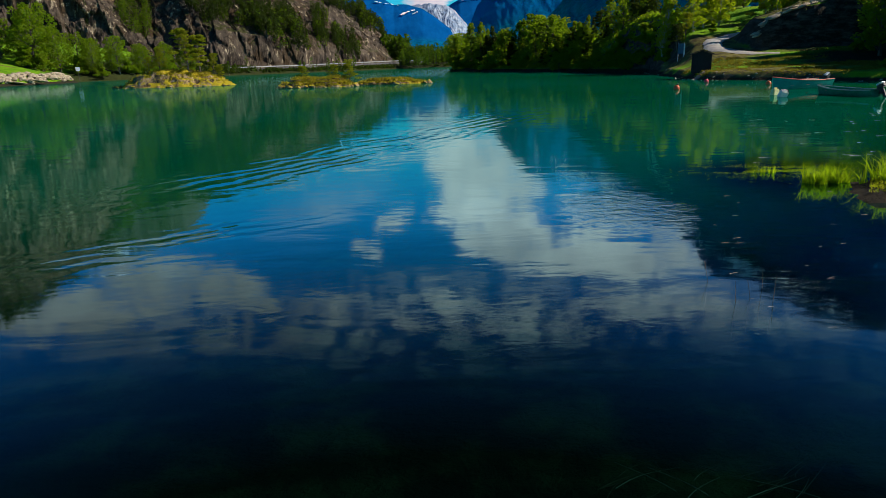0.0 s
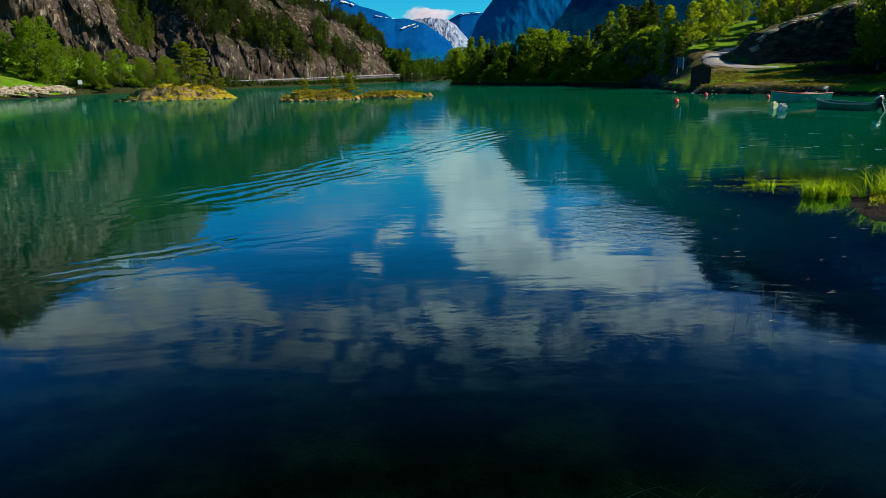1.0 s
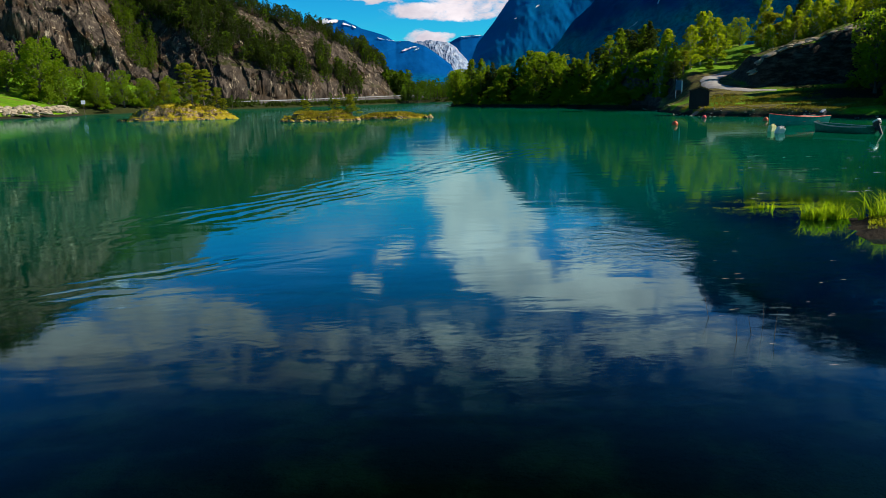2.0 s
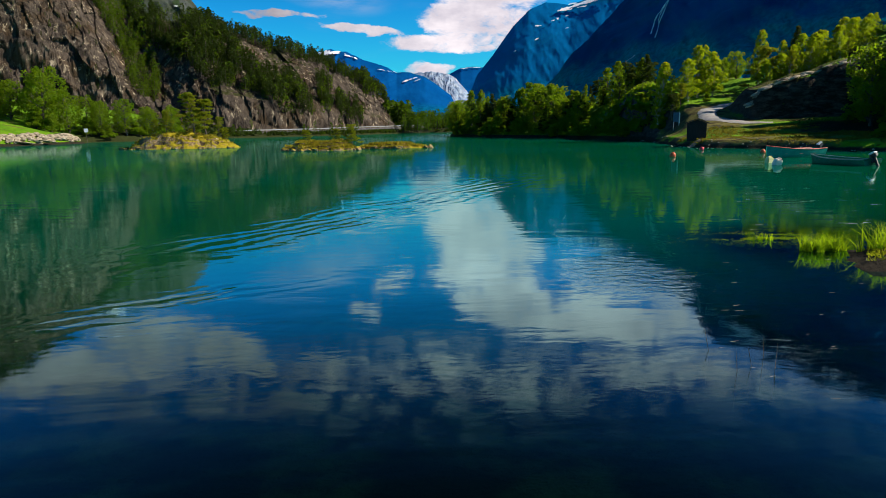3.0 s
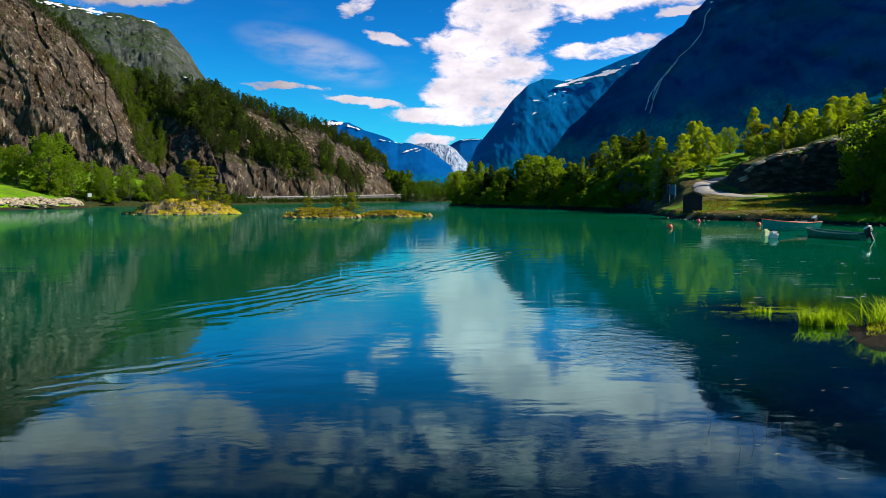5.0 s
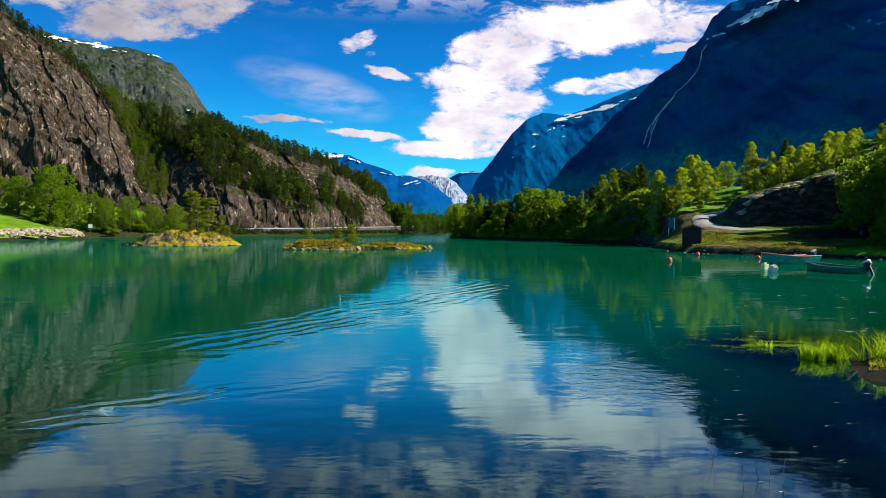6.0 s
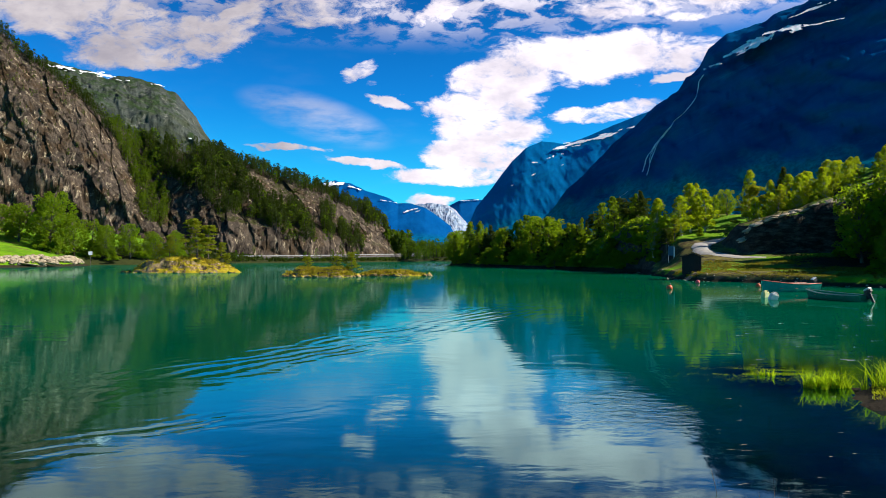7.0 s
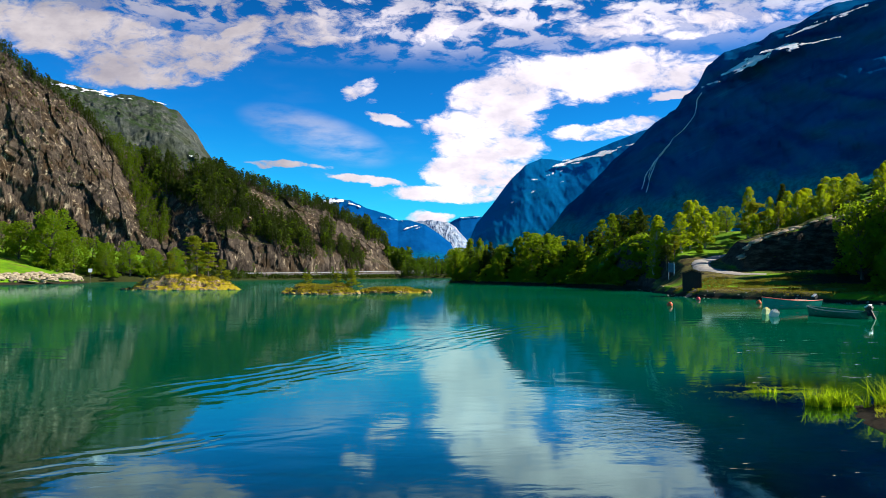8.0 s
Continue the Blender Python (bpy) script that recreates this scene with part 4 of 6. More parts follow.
def tree_shapes(kind, h, seed, leaves, leaf):
    """Trunk with limbs, and a crown of leaf clumps, for one tree h metres high."""
    rng = np.random.RandomState(seed)
    lean = rng.uniform(-0.04, 0.04, 2) * h
    stem = lambda t: np.array([lean[0] * t * t + 0.02 * h * math.sin(3 * t + seed), lean[1] * t * t + 0.015 * h * math.cos(4 * t + seed), h * t])
    thick = {"birch": 0.011, "aspen": 0.012, "alder": 0.018, "pine": 0.016, "olive": 0.016, "spruce": 0.014, "bush": 0.012}[kind] * h + 0.02
    ts = np.linspace(-0.03, 0.97, 9)
    pieces = [tube([stem(t) for t in ts], [thick * (1 - 0.88 * max(t, 0)) + (0.5 * thick if t < 0 else 0) for t in ts], 7)]
    spots, per = [], 0
    if kind == "birch":
        for i in range(96):
            t = 0.16 + 0.83 * ((i + rng.rand()) / 96)
            r = h * 0.25 * (1.03 - t) ** 0.65 * min(1, (t - 0.05) / 0.25) * rng.uniform(0.15, 1.2)
            spots.append((t, r, rng.uniform(0.022, 0.056) * h * (1.2 - 0.5 * t), 1.05))
    elif kind == "aspen":
        for i in range(90):
            t = 0.10 + 0.89 * ((i + rng.rand()) / 90)
            r = h * 0.27 * (1.02 - t) ** 0.8 * min(1, (t + 0.05) / 0.25) * rng.uniform(0.2, 1.2)
            spots.append((t, r, rng.uniform(0.022, 0.055) * h * (1.25 - 0.7 * t), 1.1))
    elif kind == "alder":
        for i in range(64):
            t = 0.12 + 0.83 * ((i + rng.rand()) / 64)
            r = h * 0.34 * math.sin(math.pi * min(1, (t + 0.02) / 1.08)) ** 0.6 * rng.uniform(0.45, 1.05)
            spots.append((t, r, rng.uniform(0.05, 0.10) * h, 0.9))
    elif kind == "olive":
        for i in range(26):
            t = 0.24 + 0.74 * ((i + rng.rand()) / 26)
            r = h * 0.28 * (1.08 - t) ** 0.6 * rng.uniform(0.3, 1.25)
            spots.append((t, r, rng.uniform(0.06, 0.12) * h, 0.34))
    elif kind == "pine":
        for i in range(22):
            t = 0.34 + 0.63 * ((i + rng.rand()) / 26)
            r = h * 0.25 * (1.1 - t) ** 0.55 * rng.uniform(0.3, 1.25)
            spots.append((t, r, rng.uniform(0.06, 0.115) * h, 0.42))
    elif kind == "spruce":
        for i in range(46):
            t = 0.08 + 0.90 * ((i + rng.rand()) / 46)
            r = h * 0.21 * (1.02 - t) * rng.uniform(0.55, 1.1)
            spots.append((t, r, (0.035 + 0.07 * (1 - t)) * h, 0.5))
    else:
        for i in range(44):
            t = 0.10 + 0.85 * rng.rand()
            r = h * 0.75 * rng.uniform(0.1, 1.0) * (1.1 - t)
            spots.append((t, r, rng.uniform(0.07, 0.16) * h, 0.8))
    total = sum(s[2] ** 2 for s in spots)
    pts, turn = [], rng.uniform(0, 6.28)
    for i, (t, r, size, flat) in enumerate(spots):
        turn += 2.4 + rng.uniform(-0.5, 0.5)
        low = stem(max(0.05, t - 0.13 - 0.1 * rng.rand()))
        c = stem(t) + np.array([math.cos(turn) * r, math.sin(turn) * r, 0])
        mid = (low + c) / 2 + np.array([0, 0, 0.05 * r])
        k = thick * (1 - 0.8 * t) * 0.42
        pieces.append(tube([low, mid, c], [k, k * 0.65, k * 0.25], 4))
        pts.append(clump_points(rng, c, size, int(leaves * size ** 2 / total) + 6, flat))
    v, f = joined(pieces)
    lv, lf = leaf_quads(rng, np.concatenate(pts), leaf, 0.5 if kind == "birch" else 0.1, 2.0 if kind in ("pine", "spruce", "olive") else 1.5)
    return (v, f), (lv, lf)


TREE_LABEL = {
    "birch": ("slender birch with light yellow-green leaves", "birch tree", "birch", BIRCH_BARK),
    "aspen": ("slender pointed broadleaf tree with green leaves", "broadleaf tree", "alder", BARK),
    "alder": ("rounded leafy alder with full green crown", "broadleaf tree", "alder", BARK),
    "pine": ("Scots pine with open layered dark green crown", "pine tree", "pine", BARK),
    "olive": ("small pine with olive green crown", "pine tree", "olive", BARK),
    "spruce": ("dark green conical spruce", "spruce tree", "pine", BARK),
    "bush": ("low leafy willow bush at the bank", "bush", "alder", BARK),
}
TREE_BANK = {}


def tree(kind, x, y, height, group, label="", variant=0, z=None, leaves=2250, leaf=0.024, wide=1.0):
    """One tree on the ground at x, y."""
    key = (kind, variant, leaves)
    if key not in TREE_BANK:
        base = {"bush": 2.0}.get(kind, 10.0)
        (v, f), (lv, lf) = tree_shapes(kind, base, 100 + 17 * variant + len(kind) * 3, leaves, leaf * base * {"bush": 3.0, "alder": 1.3}.get(kind, 1.0))
        label_, category, leafy, bark = TREE_LABEL[kind]
        TREE_BANK[key] = (base, mesh_from("trunk", v, f, bark, True), mesh_from("crown", lv, lf, LEAF[leafy]))
    base, trunk, crown = TREE_BANK[key]
    label_, category, leafy, bark = TREE_LABEL[kind]
    name = {"bush": "bush", "alder": "broadleaf_tree", "aspen": "broadleaf_tree", "olive": "pine_tree"}.get(kind, kind + "_tree")
    ob = new(name)
    if z is None:
        z = float(ground_height(np.array([x]), np.array([y]))[0])
    s = height / base
    ob.matrix_basis = pose(x, y, z - 0.05, 0, 0, (x * 37 + y * 61) % 360) @ Matrix.Diagonal((s * wide, s * wide, s, 1))
    part("trunk", trunk, ob)
    part("crown", crown, ob)
    tagged(ob, label or label_, category, group)
    return ob


def row_of_trees(items, group):
    for i, (kind, x, y, top, wide) in enumerate(items):
        z = float(ground_height(np.array([x]), np.array([y]))[0])
        tree(kind, x, y, max(top - z, 1.2), group, variant=i % 3, wide=wide)


# the wooded spit across the lake: kind, x, y, height of the top above the lake, width
row_of_trees([
    ("alder", 3.6, 188, 9.5, 1.0), ("aspen", 8.0, 182, 12.0, 1.3), ("aspen", 9.5, 172, 11.6, 1.3), ("spruce", 12.2, 168, 10.6, 1.1), ("alder", 14.5, 158, 9.5, 1.0),
    ("aspen", 17.2, 160, 11.0, 1.3), ("aspen", 20.6, 158, 12.6, 1.5), ("pine", 22.8, 150, 10.4, 1.3), ("aspen", 24.2, 154, 10.2, 1.3), ("alder", 24.6, 140, 8.0, 1.0),
    ("alder", 27.5, 136, 7.6, 1.1), ("aspen", 29.0, 140, 8.6, 1.2), ("spruce", 32.4, 136, 9.6, 1.0), ("aspen", 36.5, 134, 11.8, 1.3), ("pine", 34.0, 128, 8.6, 1.2),
], "trees on the far spit")
row_of_trees([
    ("bush", 4.0, 180, 4.2, 1.3), ("alder", 7.0, 172, 6.6, 1.0), ("bush", 11.5, 163, 4.5, 1.4), ("alder", 13.0, 160, 6.8, 1.0), ("bush", 17.0, 150, 4.4, 1.3),
    ("alder", 19.5, 145, 6.6, 1.0), ("bush", 22.5, 138, 3.8, 1.4), ("alder", 25.0, 131, 5.6, 1.0), ("bush", 27.5, 124, 3.8, 1.4), ("alder", 29.5, 120, 5.0, 1.0),
    ("bush", 31.0, 114, 3.8, 1.4), ("alder", 33.0, 112, 5.4, 0.9), ("bush", 32.6, 107, 3.8, 1.4), ("alder", 35.5, 118, 6.2, 1.0), ("bush", 33.2, 103, 3.2, 1.4),
], "undergrowth on the far spit")


def thicken_spit():
    rng = random.Random(12)
    for i in range(64):
        b = rng.uniform(0.015, 0.30)
        shore = float(curve([(0.011, 182), (0.0625, 160), (0.19, 126), (0.30, 104)], b))
        y = shore + rng.uniform(4, 34)
        kind = rng.choice(["alder", "aspen", "aspen", "aspen", "pine", "spruce", "spruce"])
        tall = float(curve([(0.0, 8.5), (0.04, 9.8), (0.075, 8.6), (0.13, 11.0), (0.16, 9.5), (0.2, 7.0), (0.25, 8.0), (0.3, 8.2)], b)) * rng.uniform(0.72, 1.08)
        tree(kind, b * y, y, tall * (0.82 if kind == "spruce" else 1.0), "trees on the far spit", variant=i % 3, wide=rng.uniform(1.1, 1.5))
    for i in range(30):
        b = rng.uniform(0.012, 0.30)
        shore = float(curve([(0.011, 182), (0.0625, 160), (0.19, 126), (0.30, 104)], b))
        tree("bush", b * (shore + 2), shore + 2 + rng.uniform(0, 2), rng.uniform(1.6, 3.0), "undergrowth on the far spit", variant=i % 3, wide=1.3)


thicken_spit()
# round the hut and up the path
row_of_trees([
    ("birch", 32.3, 100, 11.0, 0.8), ("birch", 34.4, 101, 7.8, 0.9), ("birch", 36.4, 101, 10.4, 0.8), ("birch", 38.6, 100, 13.6, 0.9), ("birch", 39.8, 103, 12.2, 0.9),
    ("alder", 41.5, 106, 9.4, 0.9), ("alder", 45.5, 112, 12.6, 1.0), ("alder", 48.5, 115, 12.8, 1.0), ("pine", 31.4, 93, 7.0, 0.9),
    # alders at the view's right edge, one of them unseen, added to shade the bank
    ("alder", 41.6, 60.5, 6.4, 1.0), ("alder", 44.5, 57.0, 8.0, 1.0), ("bush", 38.4, 58.6, 2.0, 1.4),
    ("bush", 33.5, 96, 4.8, 1.2), ("pine", 35.0, 112, 9.4, 1.0), ("alder", 40.0, 118, 10.0, 1.0), ("bush", 37.0, 95, 5.0, 1.1), ("alder", 52.0, 122, 12.0, 1.0),
    ("birch", 31.4, 98, 11.0, 1.3), ("birch", 34.6, 96, 11.4, 1.4), ("birch", 36.8, 98, 13.4, 1.3), ("birch", 38.8, 98, 12.4, 1.3), ("alder", 46.4, 108, 13.6, 1.1), ("olive", 33.0, 94, 8.0, 1.1), ("alder", 43.8, 107, 12.4, 1.0),
], "trees beside the gravel track")
row_of_trees([
    ("birch", 46.3, 100, 15.6, 0.9), ("olive", 46.6, 97, 11.4, 0.9), ("birch", 48.6, 98, 13.8, 1.0), ("birch", 50.5, 97, 14.6, 1.2), ("olive", 51.5, 95, 13.4, 0.9),
    ("birch", 53.5, 97, 15.0, 1.5), ("birch", 55.5, 95, 16.5, 1.5), ("birch", 57.5, 96, 16.6, 1.6), ("birch", 59.8, 95, 17.0, 1.5), ("birch", 62.0, 94, 17.4, 1.6),
    ("birch", 64.0, 94, 18.6, 1.3), ("alder", 66.0, 95, 20.0, 1.0), ("spruce", 52.8, 103, 16.6, 1.1), ("birch", 67.5, 92, 20.4, 1.2), ("birch", 47.5, 104, 12.0, 1.0),
    ("birch", 41.4, 86.5, 9.8, 0.9), ("olive", 44.0, 86.5, 11.4, 0.9), ("birch", 47.2, 88.0, 13.0, 1.2), ("birch", 50.4, 87.0, 13.6, 1.3), ("birch", 54.2, 88.0, 15.4, 1.3),
    ("birch", 58.0, 87.0, 17.0, 1.3), ("birch", 45.6, 92.0, 11.5, 1.3), ("birch", 42.6, 89.5, 10.6, 1.1), ("birch", 45.4, 89.5, 12.2, 1.2), ("birch", 48.8, 90.5, 13.8, 1.3), ("birch", 52.2, 90.5, 14.8, 1.3),
    ("birch", 56.0, 90.5, 16.2, 1.4), ("birch", 60.2, 89.5, 17.8, 1.3), ("olive", 43.4, 92.5, 12.6, 1.1), ("birch", 51.4, 93.5, 14.6, 1.4), ("birch", 55.0, 93.0, 16.0, 1.4), ("birch", 62.0, 88.0, 18.4, 1.3), ("bush", 48.6, 86.4, 9.6, 1.0), ("bush", 52.4, 86.0, 11.2, 1.0),
], "birches on the rocky knoll")
# trees at the bay; those past the view's right edge are added for shade
row_of_trees([
    ("alder", 45.5, 72, 10.5, 0.9), ("alder", 48.5, 71, 12.0, 1.0), ("alder", 51.0, 75, 8.5, 1.0), ("bush", 44.5, 67, 3.6, 1.2), ("alder", 47.5, 64, 8.0, 1.0),
    ("alder", 50.5, 62, 12.5, 1.0), ("alder", 45.5, 57, 5.0, 1.1), ("alder", 53.0, 67, 10.0, 1.0), ("bush", 42.0, 60, 3.4, 1.3), ("alder", 55.0, 58, 14.0, 1.0),
    ("alder", 49.0, 48, 9.0, 1.0), ("alder", 49.8, 79.0, 8.5, 1.1), ("alder", 53.5, 81.0, 12.0, 1.1), ("alder", 58.0, 82.5, 14.0, 1.1), ("bush", 46.5, 77.5, 3.4, 1.2), ("alder", 46.0, 40, 9.5, 1.0),
    ("alder", 53.5, 63, 15.5, 1.1), ("alder", 51.5, 55, 14.0, 1.1), ("alder", 58.0, 62, 17.0, 1.1), ("alder", 48.6, 66.5, 9.5, 1.0), ("alder", 46.8, 60.0, 8.0, 1.0),
], "shaded trees at the bay")
# low growth along the near side of the spit
row_of_trees([("bush", 30.6, 94, 3.4, 1.3), ("bush", 31.6, 98, 3.2, 1.3), ("bush", 32.4, 101, 3.4, 1.3),
              ("alder", 32.5, 94, 4.6, 1.0), ("alder", 33.5, 99, 5.4, 1.0), ("bush", 30.8, 105.5, 3.2, 1.3), ("bush", 29.3, 109, 3.0, 1.3),
              ("bush", 31.6, 104, 3.6, 1.4), ("bush", 30.4, 107.5, 3.4, 1.4), ("bush", 29.0, 112, 3.6, 1.4), ("bush", 27.8, 115.5, 3.4, 1.4), ("bush", 26.8, 118.5, 3.2, 1.4), ("bush", 25.8, 121.5, 3.4, 1.4), ("bush", 24.8, 125, 3.2, 1.4), ("bush", 22.2, 131, 3.2, 1.4)], "undergrowth on the far spit")
# left bank
row_of_trees([
    ("alder", -108, 182, 20.5, 1.0), ("alder", -112, 188, 19.0, 1.0), ("alder", -103, 184, 14.0, 0.9), ("alder", -124, 190, 16.0, 1.0), ("alder", -131, 196, 18.0, 1.0),
    ("alder", -95, 186, 11.0, 0.8), ("alder", -90, 190, 12.0, 0.9), ("bush", -88, 192, 6.0, 1.1), ("alder", -85, 196, 9.0, 0.9), ("alder", -82, 202, 9.6, 0.9),
    ("bush", -99, 187, 7.0, 1.2), ("bush", -104, 178, 7.5, 0.9), ("alder", -79, 212, 9.0, 0.9), ("alder", -116, 196, 18.0, 1.0), ("alder", -140, 190, 16.0, 1.0),
], "broadleaf trees below the cliff")
row_of_trees([("bush", -97.5, 184, 5.0, 1.3), ("bush", -93, 186, 4.6, 1.3), ("alder", -92.5, 191, 9.0, 0.9), ("bush", -86.5, 194, 4.2, 1.2), ("alder", -87.5, 199, 10.0, 0.9),
              ("bush", -83.5, 199, 4.0, 1.2), ("bush", -81, 206, 4.2, 1.2), ("alder", -97.5, 191, 11.5, 0.9), ("alder", -101, 190, 13.0, 0.9), ("bush", -108, 178, 9.0, 1.0),
              ("alder", -120, 187, 17.5, 1.0), ("alder", -84, 208, 10.5, 0.9)], "broadleaf trees below the cliff")


def far_woods(name, label, spots, seed, needles, leaf=0.085, low=0.1, wide=0.22):
    """Woods too far to count: many small trees in one mesh. spots: x, y, z, height."""
    rng = np.random.RandomState(seed)
    pieces, stems = [], []
    for x, y, z, h in spots:
        n = int(66 + 30 * rng.rand())
        t = rng.uniform(low, 1.0, n)
        bow = np.sin(np.pi * np.clip((t - low + 0.08) / (1.12 - low), 0, 1)) ** 0.6
        r = h * wide * bow * rng.uniform(0.5, 1.2) * rng.uniform(0.15, 1.0, n) ** 0.5
        ang = rng.uniform(0, 6.28, n)
        c = np.stack([x + r * np.cos(ang), y + r * np.sin(ang), z + h * t], -1)
        pieces.append(leaf_quads(rng, c, leaf * h * rng.uniform(0.8, 1.2), 0.1, 1.5))
        stems.append(tube([(x, y, z - 0.5), (x, y, z + 0.8 * h)], [0.02 * h, 0.008 * h], 3))
    v, f = joined(pieces)
    ob = new(name)
    tagged(ob, label, "woods", kind="stuff")
    part("crowns", mesh_from("crowns", v, f, needles), ob)
    v, f = joined(stems)
    part("trunks", mesh_from("trunks", v, f, BARK), ob)


def surface(fan, bearing, up):
    """The point of a fan at a bearing and a share of the way up it."""
    a, t, P = fan
    i = int(np.clip(np.searchsorted(a, bearing), 0, len(a) - 1))
    j = int(np.clip(np.searchsorted(t, up), 0, len(t) - 1))
    return P[j, i]


def within(ring, x, y):
    """Whether a point lies inside a ring of corners."""
    inside = False
    for (ax, ay), (bx, by) in zip(ring, ring[1:] + ring[:1]):
        if (ay > y) != (by > y) and x < (bx - ax) * (y - ay) / (by - ay) + ax:
            inside = not inside
    return inside


# stands of trees on the cliff, by bearing and rise
GULLY_SCRUB = [(-0.545, 0.262), (-0.5035, 0.232), (-0.458, 0.172), (-0.437, 0.132), (-0.424, 0.109), (-0.415, 0.072), (-0.428, 0.042), (-0.456, 0.063), (-0.467, 0.106), (-0.480, 0.141), (-0.495, 0.171), (-0.516, 0.210)]
PINE_STANDS = [
    [(-0.490, 0.2056), (-0.425, 0.18), (-0.356, 0.17), (-0.315, 0.132), (-0.295, 0.106), (-0.271, 0.093), (-0.2435, 0.076), (-0.224, 0.079), (-0.205, 0.046), (-0.1865, 0.0187), (-0.230, 0.0136), (-0.252, 0.0375), (-0.277, 0.054), (-0.312, 0.063), (-0.342, 0.063), (-0.381, 0.098), (-0.4155, 0.1105), (-0.442, 0.141), (-0.459, 0.171)],
    [(-0.187, 0.076), (-0.166, 0.063), (-0.164, 0.025), (-0.183, 0.025)],
    [(-0.1575, 0.0375), (-0.119, 0.029), (-0.119, 0.0016), (-0.157, 0.0016)],
    [(-0.1235, 0.089), (-0.0805, 0.0547), (-0.0805, 0.0375), (-0.115, 0.050)],
]


def clothe_cliff():
    rng = np.random.RandomState(8)
    pines, leafy = [], []
    for k in range(11000):
        b, up = rng.uniform(-0.80, -0.066), rng.uniform(0.02, 1.12)
        p = surface(CLIFF, b, up)
        rise = (p[2] - EYE) / p[1]
        below = float(curve(CLIFF_RIDGE, b)) - rise
        light, chance, low = 0.1, 0.012, 0.45
        if within(GULLY_SCRUB, b, rise):
            light, chance, low = 0.88, 0.62, 0.7
        elif any(within(ring, b, rise) for ring in PINE_STANDS):
            light, chance, low = 0.10, 0.9 * smooth(-0.6, -0.1, value_noise(np.array([b * 40]), np.array([rise * 60]), 66, 3))[0], 1.0
        elif b < -0.50 and rise > 0.15 and up < 0.86:
            light, chance, low = 0.2, 0.05 + 0.22 * smooth(0.18, 0.30, rise), 0.30
        elif up > 0.8 and below < (0.017 if b > -0.44 else 0.026):
            light, chance, low = 0.06, (0.62 if b > -0.5 else 0.45), 0.85
        elif up > 0.98:
            light, chance, low = 0.06, 0.5, 0.85
        if rng.rand() < chance:
            h = rng.uniform(2.8, 8.0) * low
            (leafy if rng.rand() < light else pines).append((p[0], p[1] - 0.3, p[2] - 0.6, h))
    far_woods("pine_wood", "dark green pine wood covering ledges and crest of the cliff", pines, 3, LEAF["pine"], 0.062, 0.34, 0.20)
    far_woods("scrub_wood", "light green birch scrub in the cliff gullies", leafy, 4, LEAF["scrub"], 0.085, 0.05, 0.34)
    spots = []
    for k in range(170):
        b, y = rng.uniform(-0.088, -0.026), rng.uniform(322, 350)
        spots.append((b * y, y, 1.5, rng.uniform(7, 11.5) * (1.25 if b < -0.05 else 0.8)))
    for k in range(110):
        b, y = rng.uniform(-0.03, 0.05), rng.uniform(330, 420)
        spots.append((b * y, y, 1.5, rng.uniform(6, 10)))
    for k in range(26):
        b = rng.choice([-0.30, -0.225, -0.19, -0.155, -0.135]) + rng.normal() * 0.014
        y = float(curve([(-0.40, 226), (-0.337, 226), (-0.2, 253), (-0.06, 308)], b)) - rng.uniform(1, 7)
        spots.append((b * y, y, 0.6, rng.uniform(2.0, 5.5)))
    for k in range(40):
        b, y = rng.uniform(-0.062, -0.018), rng.uniform(300, 316)
        spots.append((b * y, y, 0.8, rng.uniform(3.5, 7.0)))
    far_woods("far_wood", "green mixed wood at the narrow end of the lake", spots, 5, LEAF["shade"], 0.075)


clothe_cliff()


# ---- stones ----
def stone_mesh(seed, mat, rough=0.28):
    bm = bmesh.new()
    bmesh.ops.create_icosphere(bm, subdivisions=2, radius=0.5)
    rng = random.Random(seed)
    off = Vector((rng.uniform(0, 50), rng.uniform(0, 50), rng.uniform(0, 50)))
    # flat broken faces
    cuts = []
    for i in range(9):
        n = Vector((rng.uniform(-1, 1), rng.uniform(-1, 1), rng.uniform(-1, 1) * 1.3)).normalized()
        cuts.append((n, rng.uniform(0.27, 0.42)))
    for v in bm.verts:
        for n, d in cuts:
            over = v.co.dot(n) - d
            if over > 0:
                v.co -= n * over
        v.co *= 1 + noise.noise(v.co * 4 + off) * rough * 0.3
        v.co.z *= 0.8
    return bm_mesh("stone", bm, mat)


STONES = [stone_mesh(s, STONE) for s in range(7)]
ISLE_STONES = [stone_mesh(s + 20, ISLE) for s in range(6)]


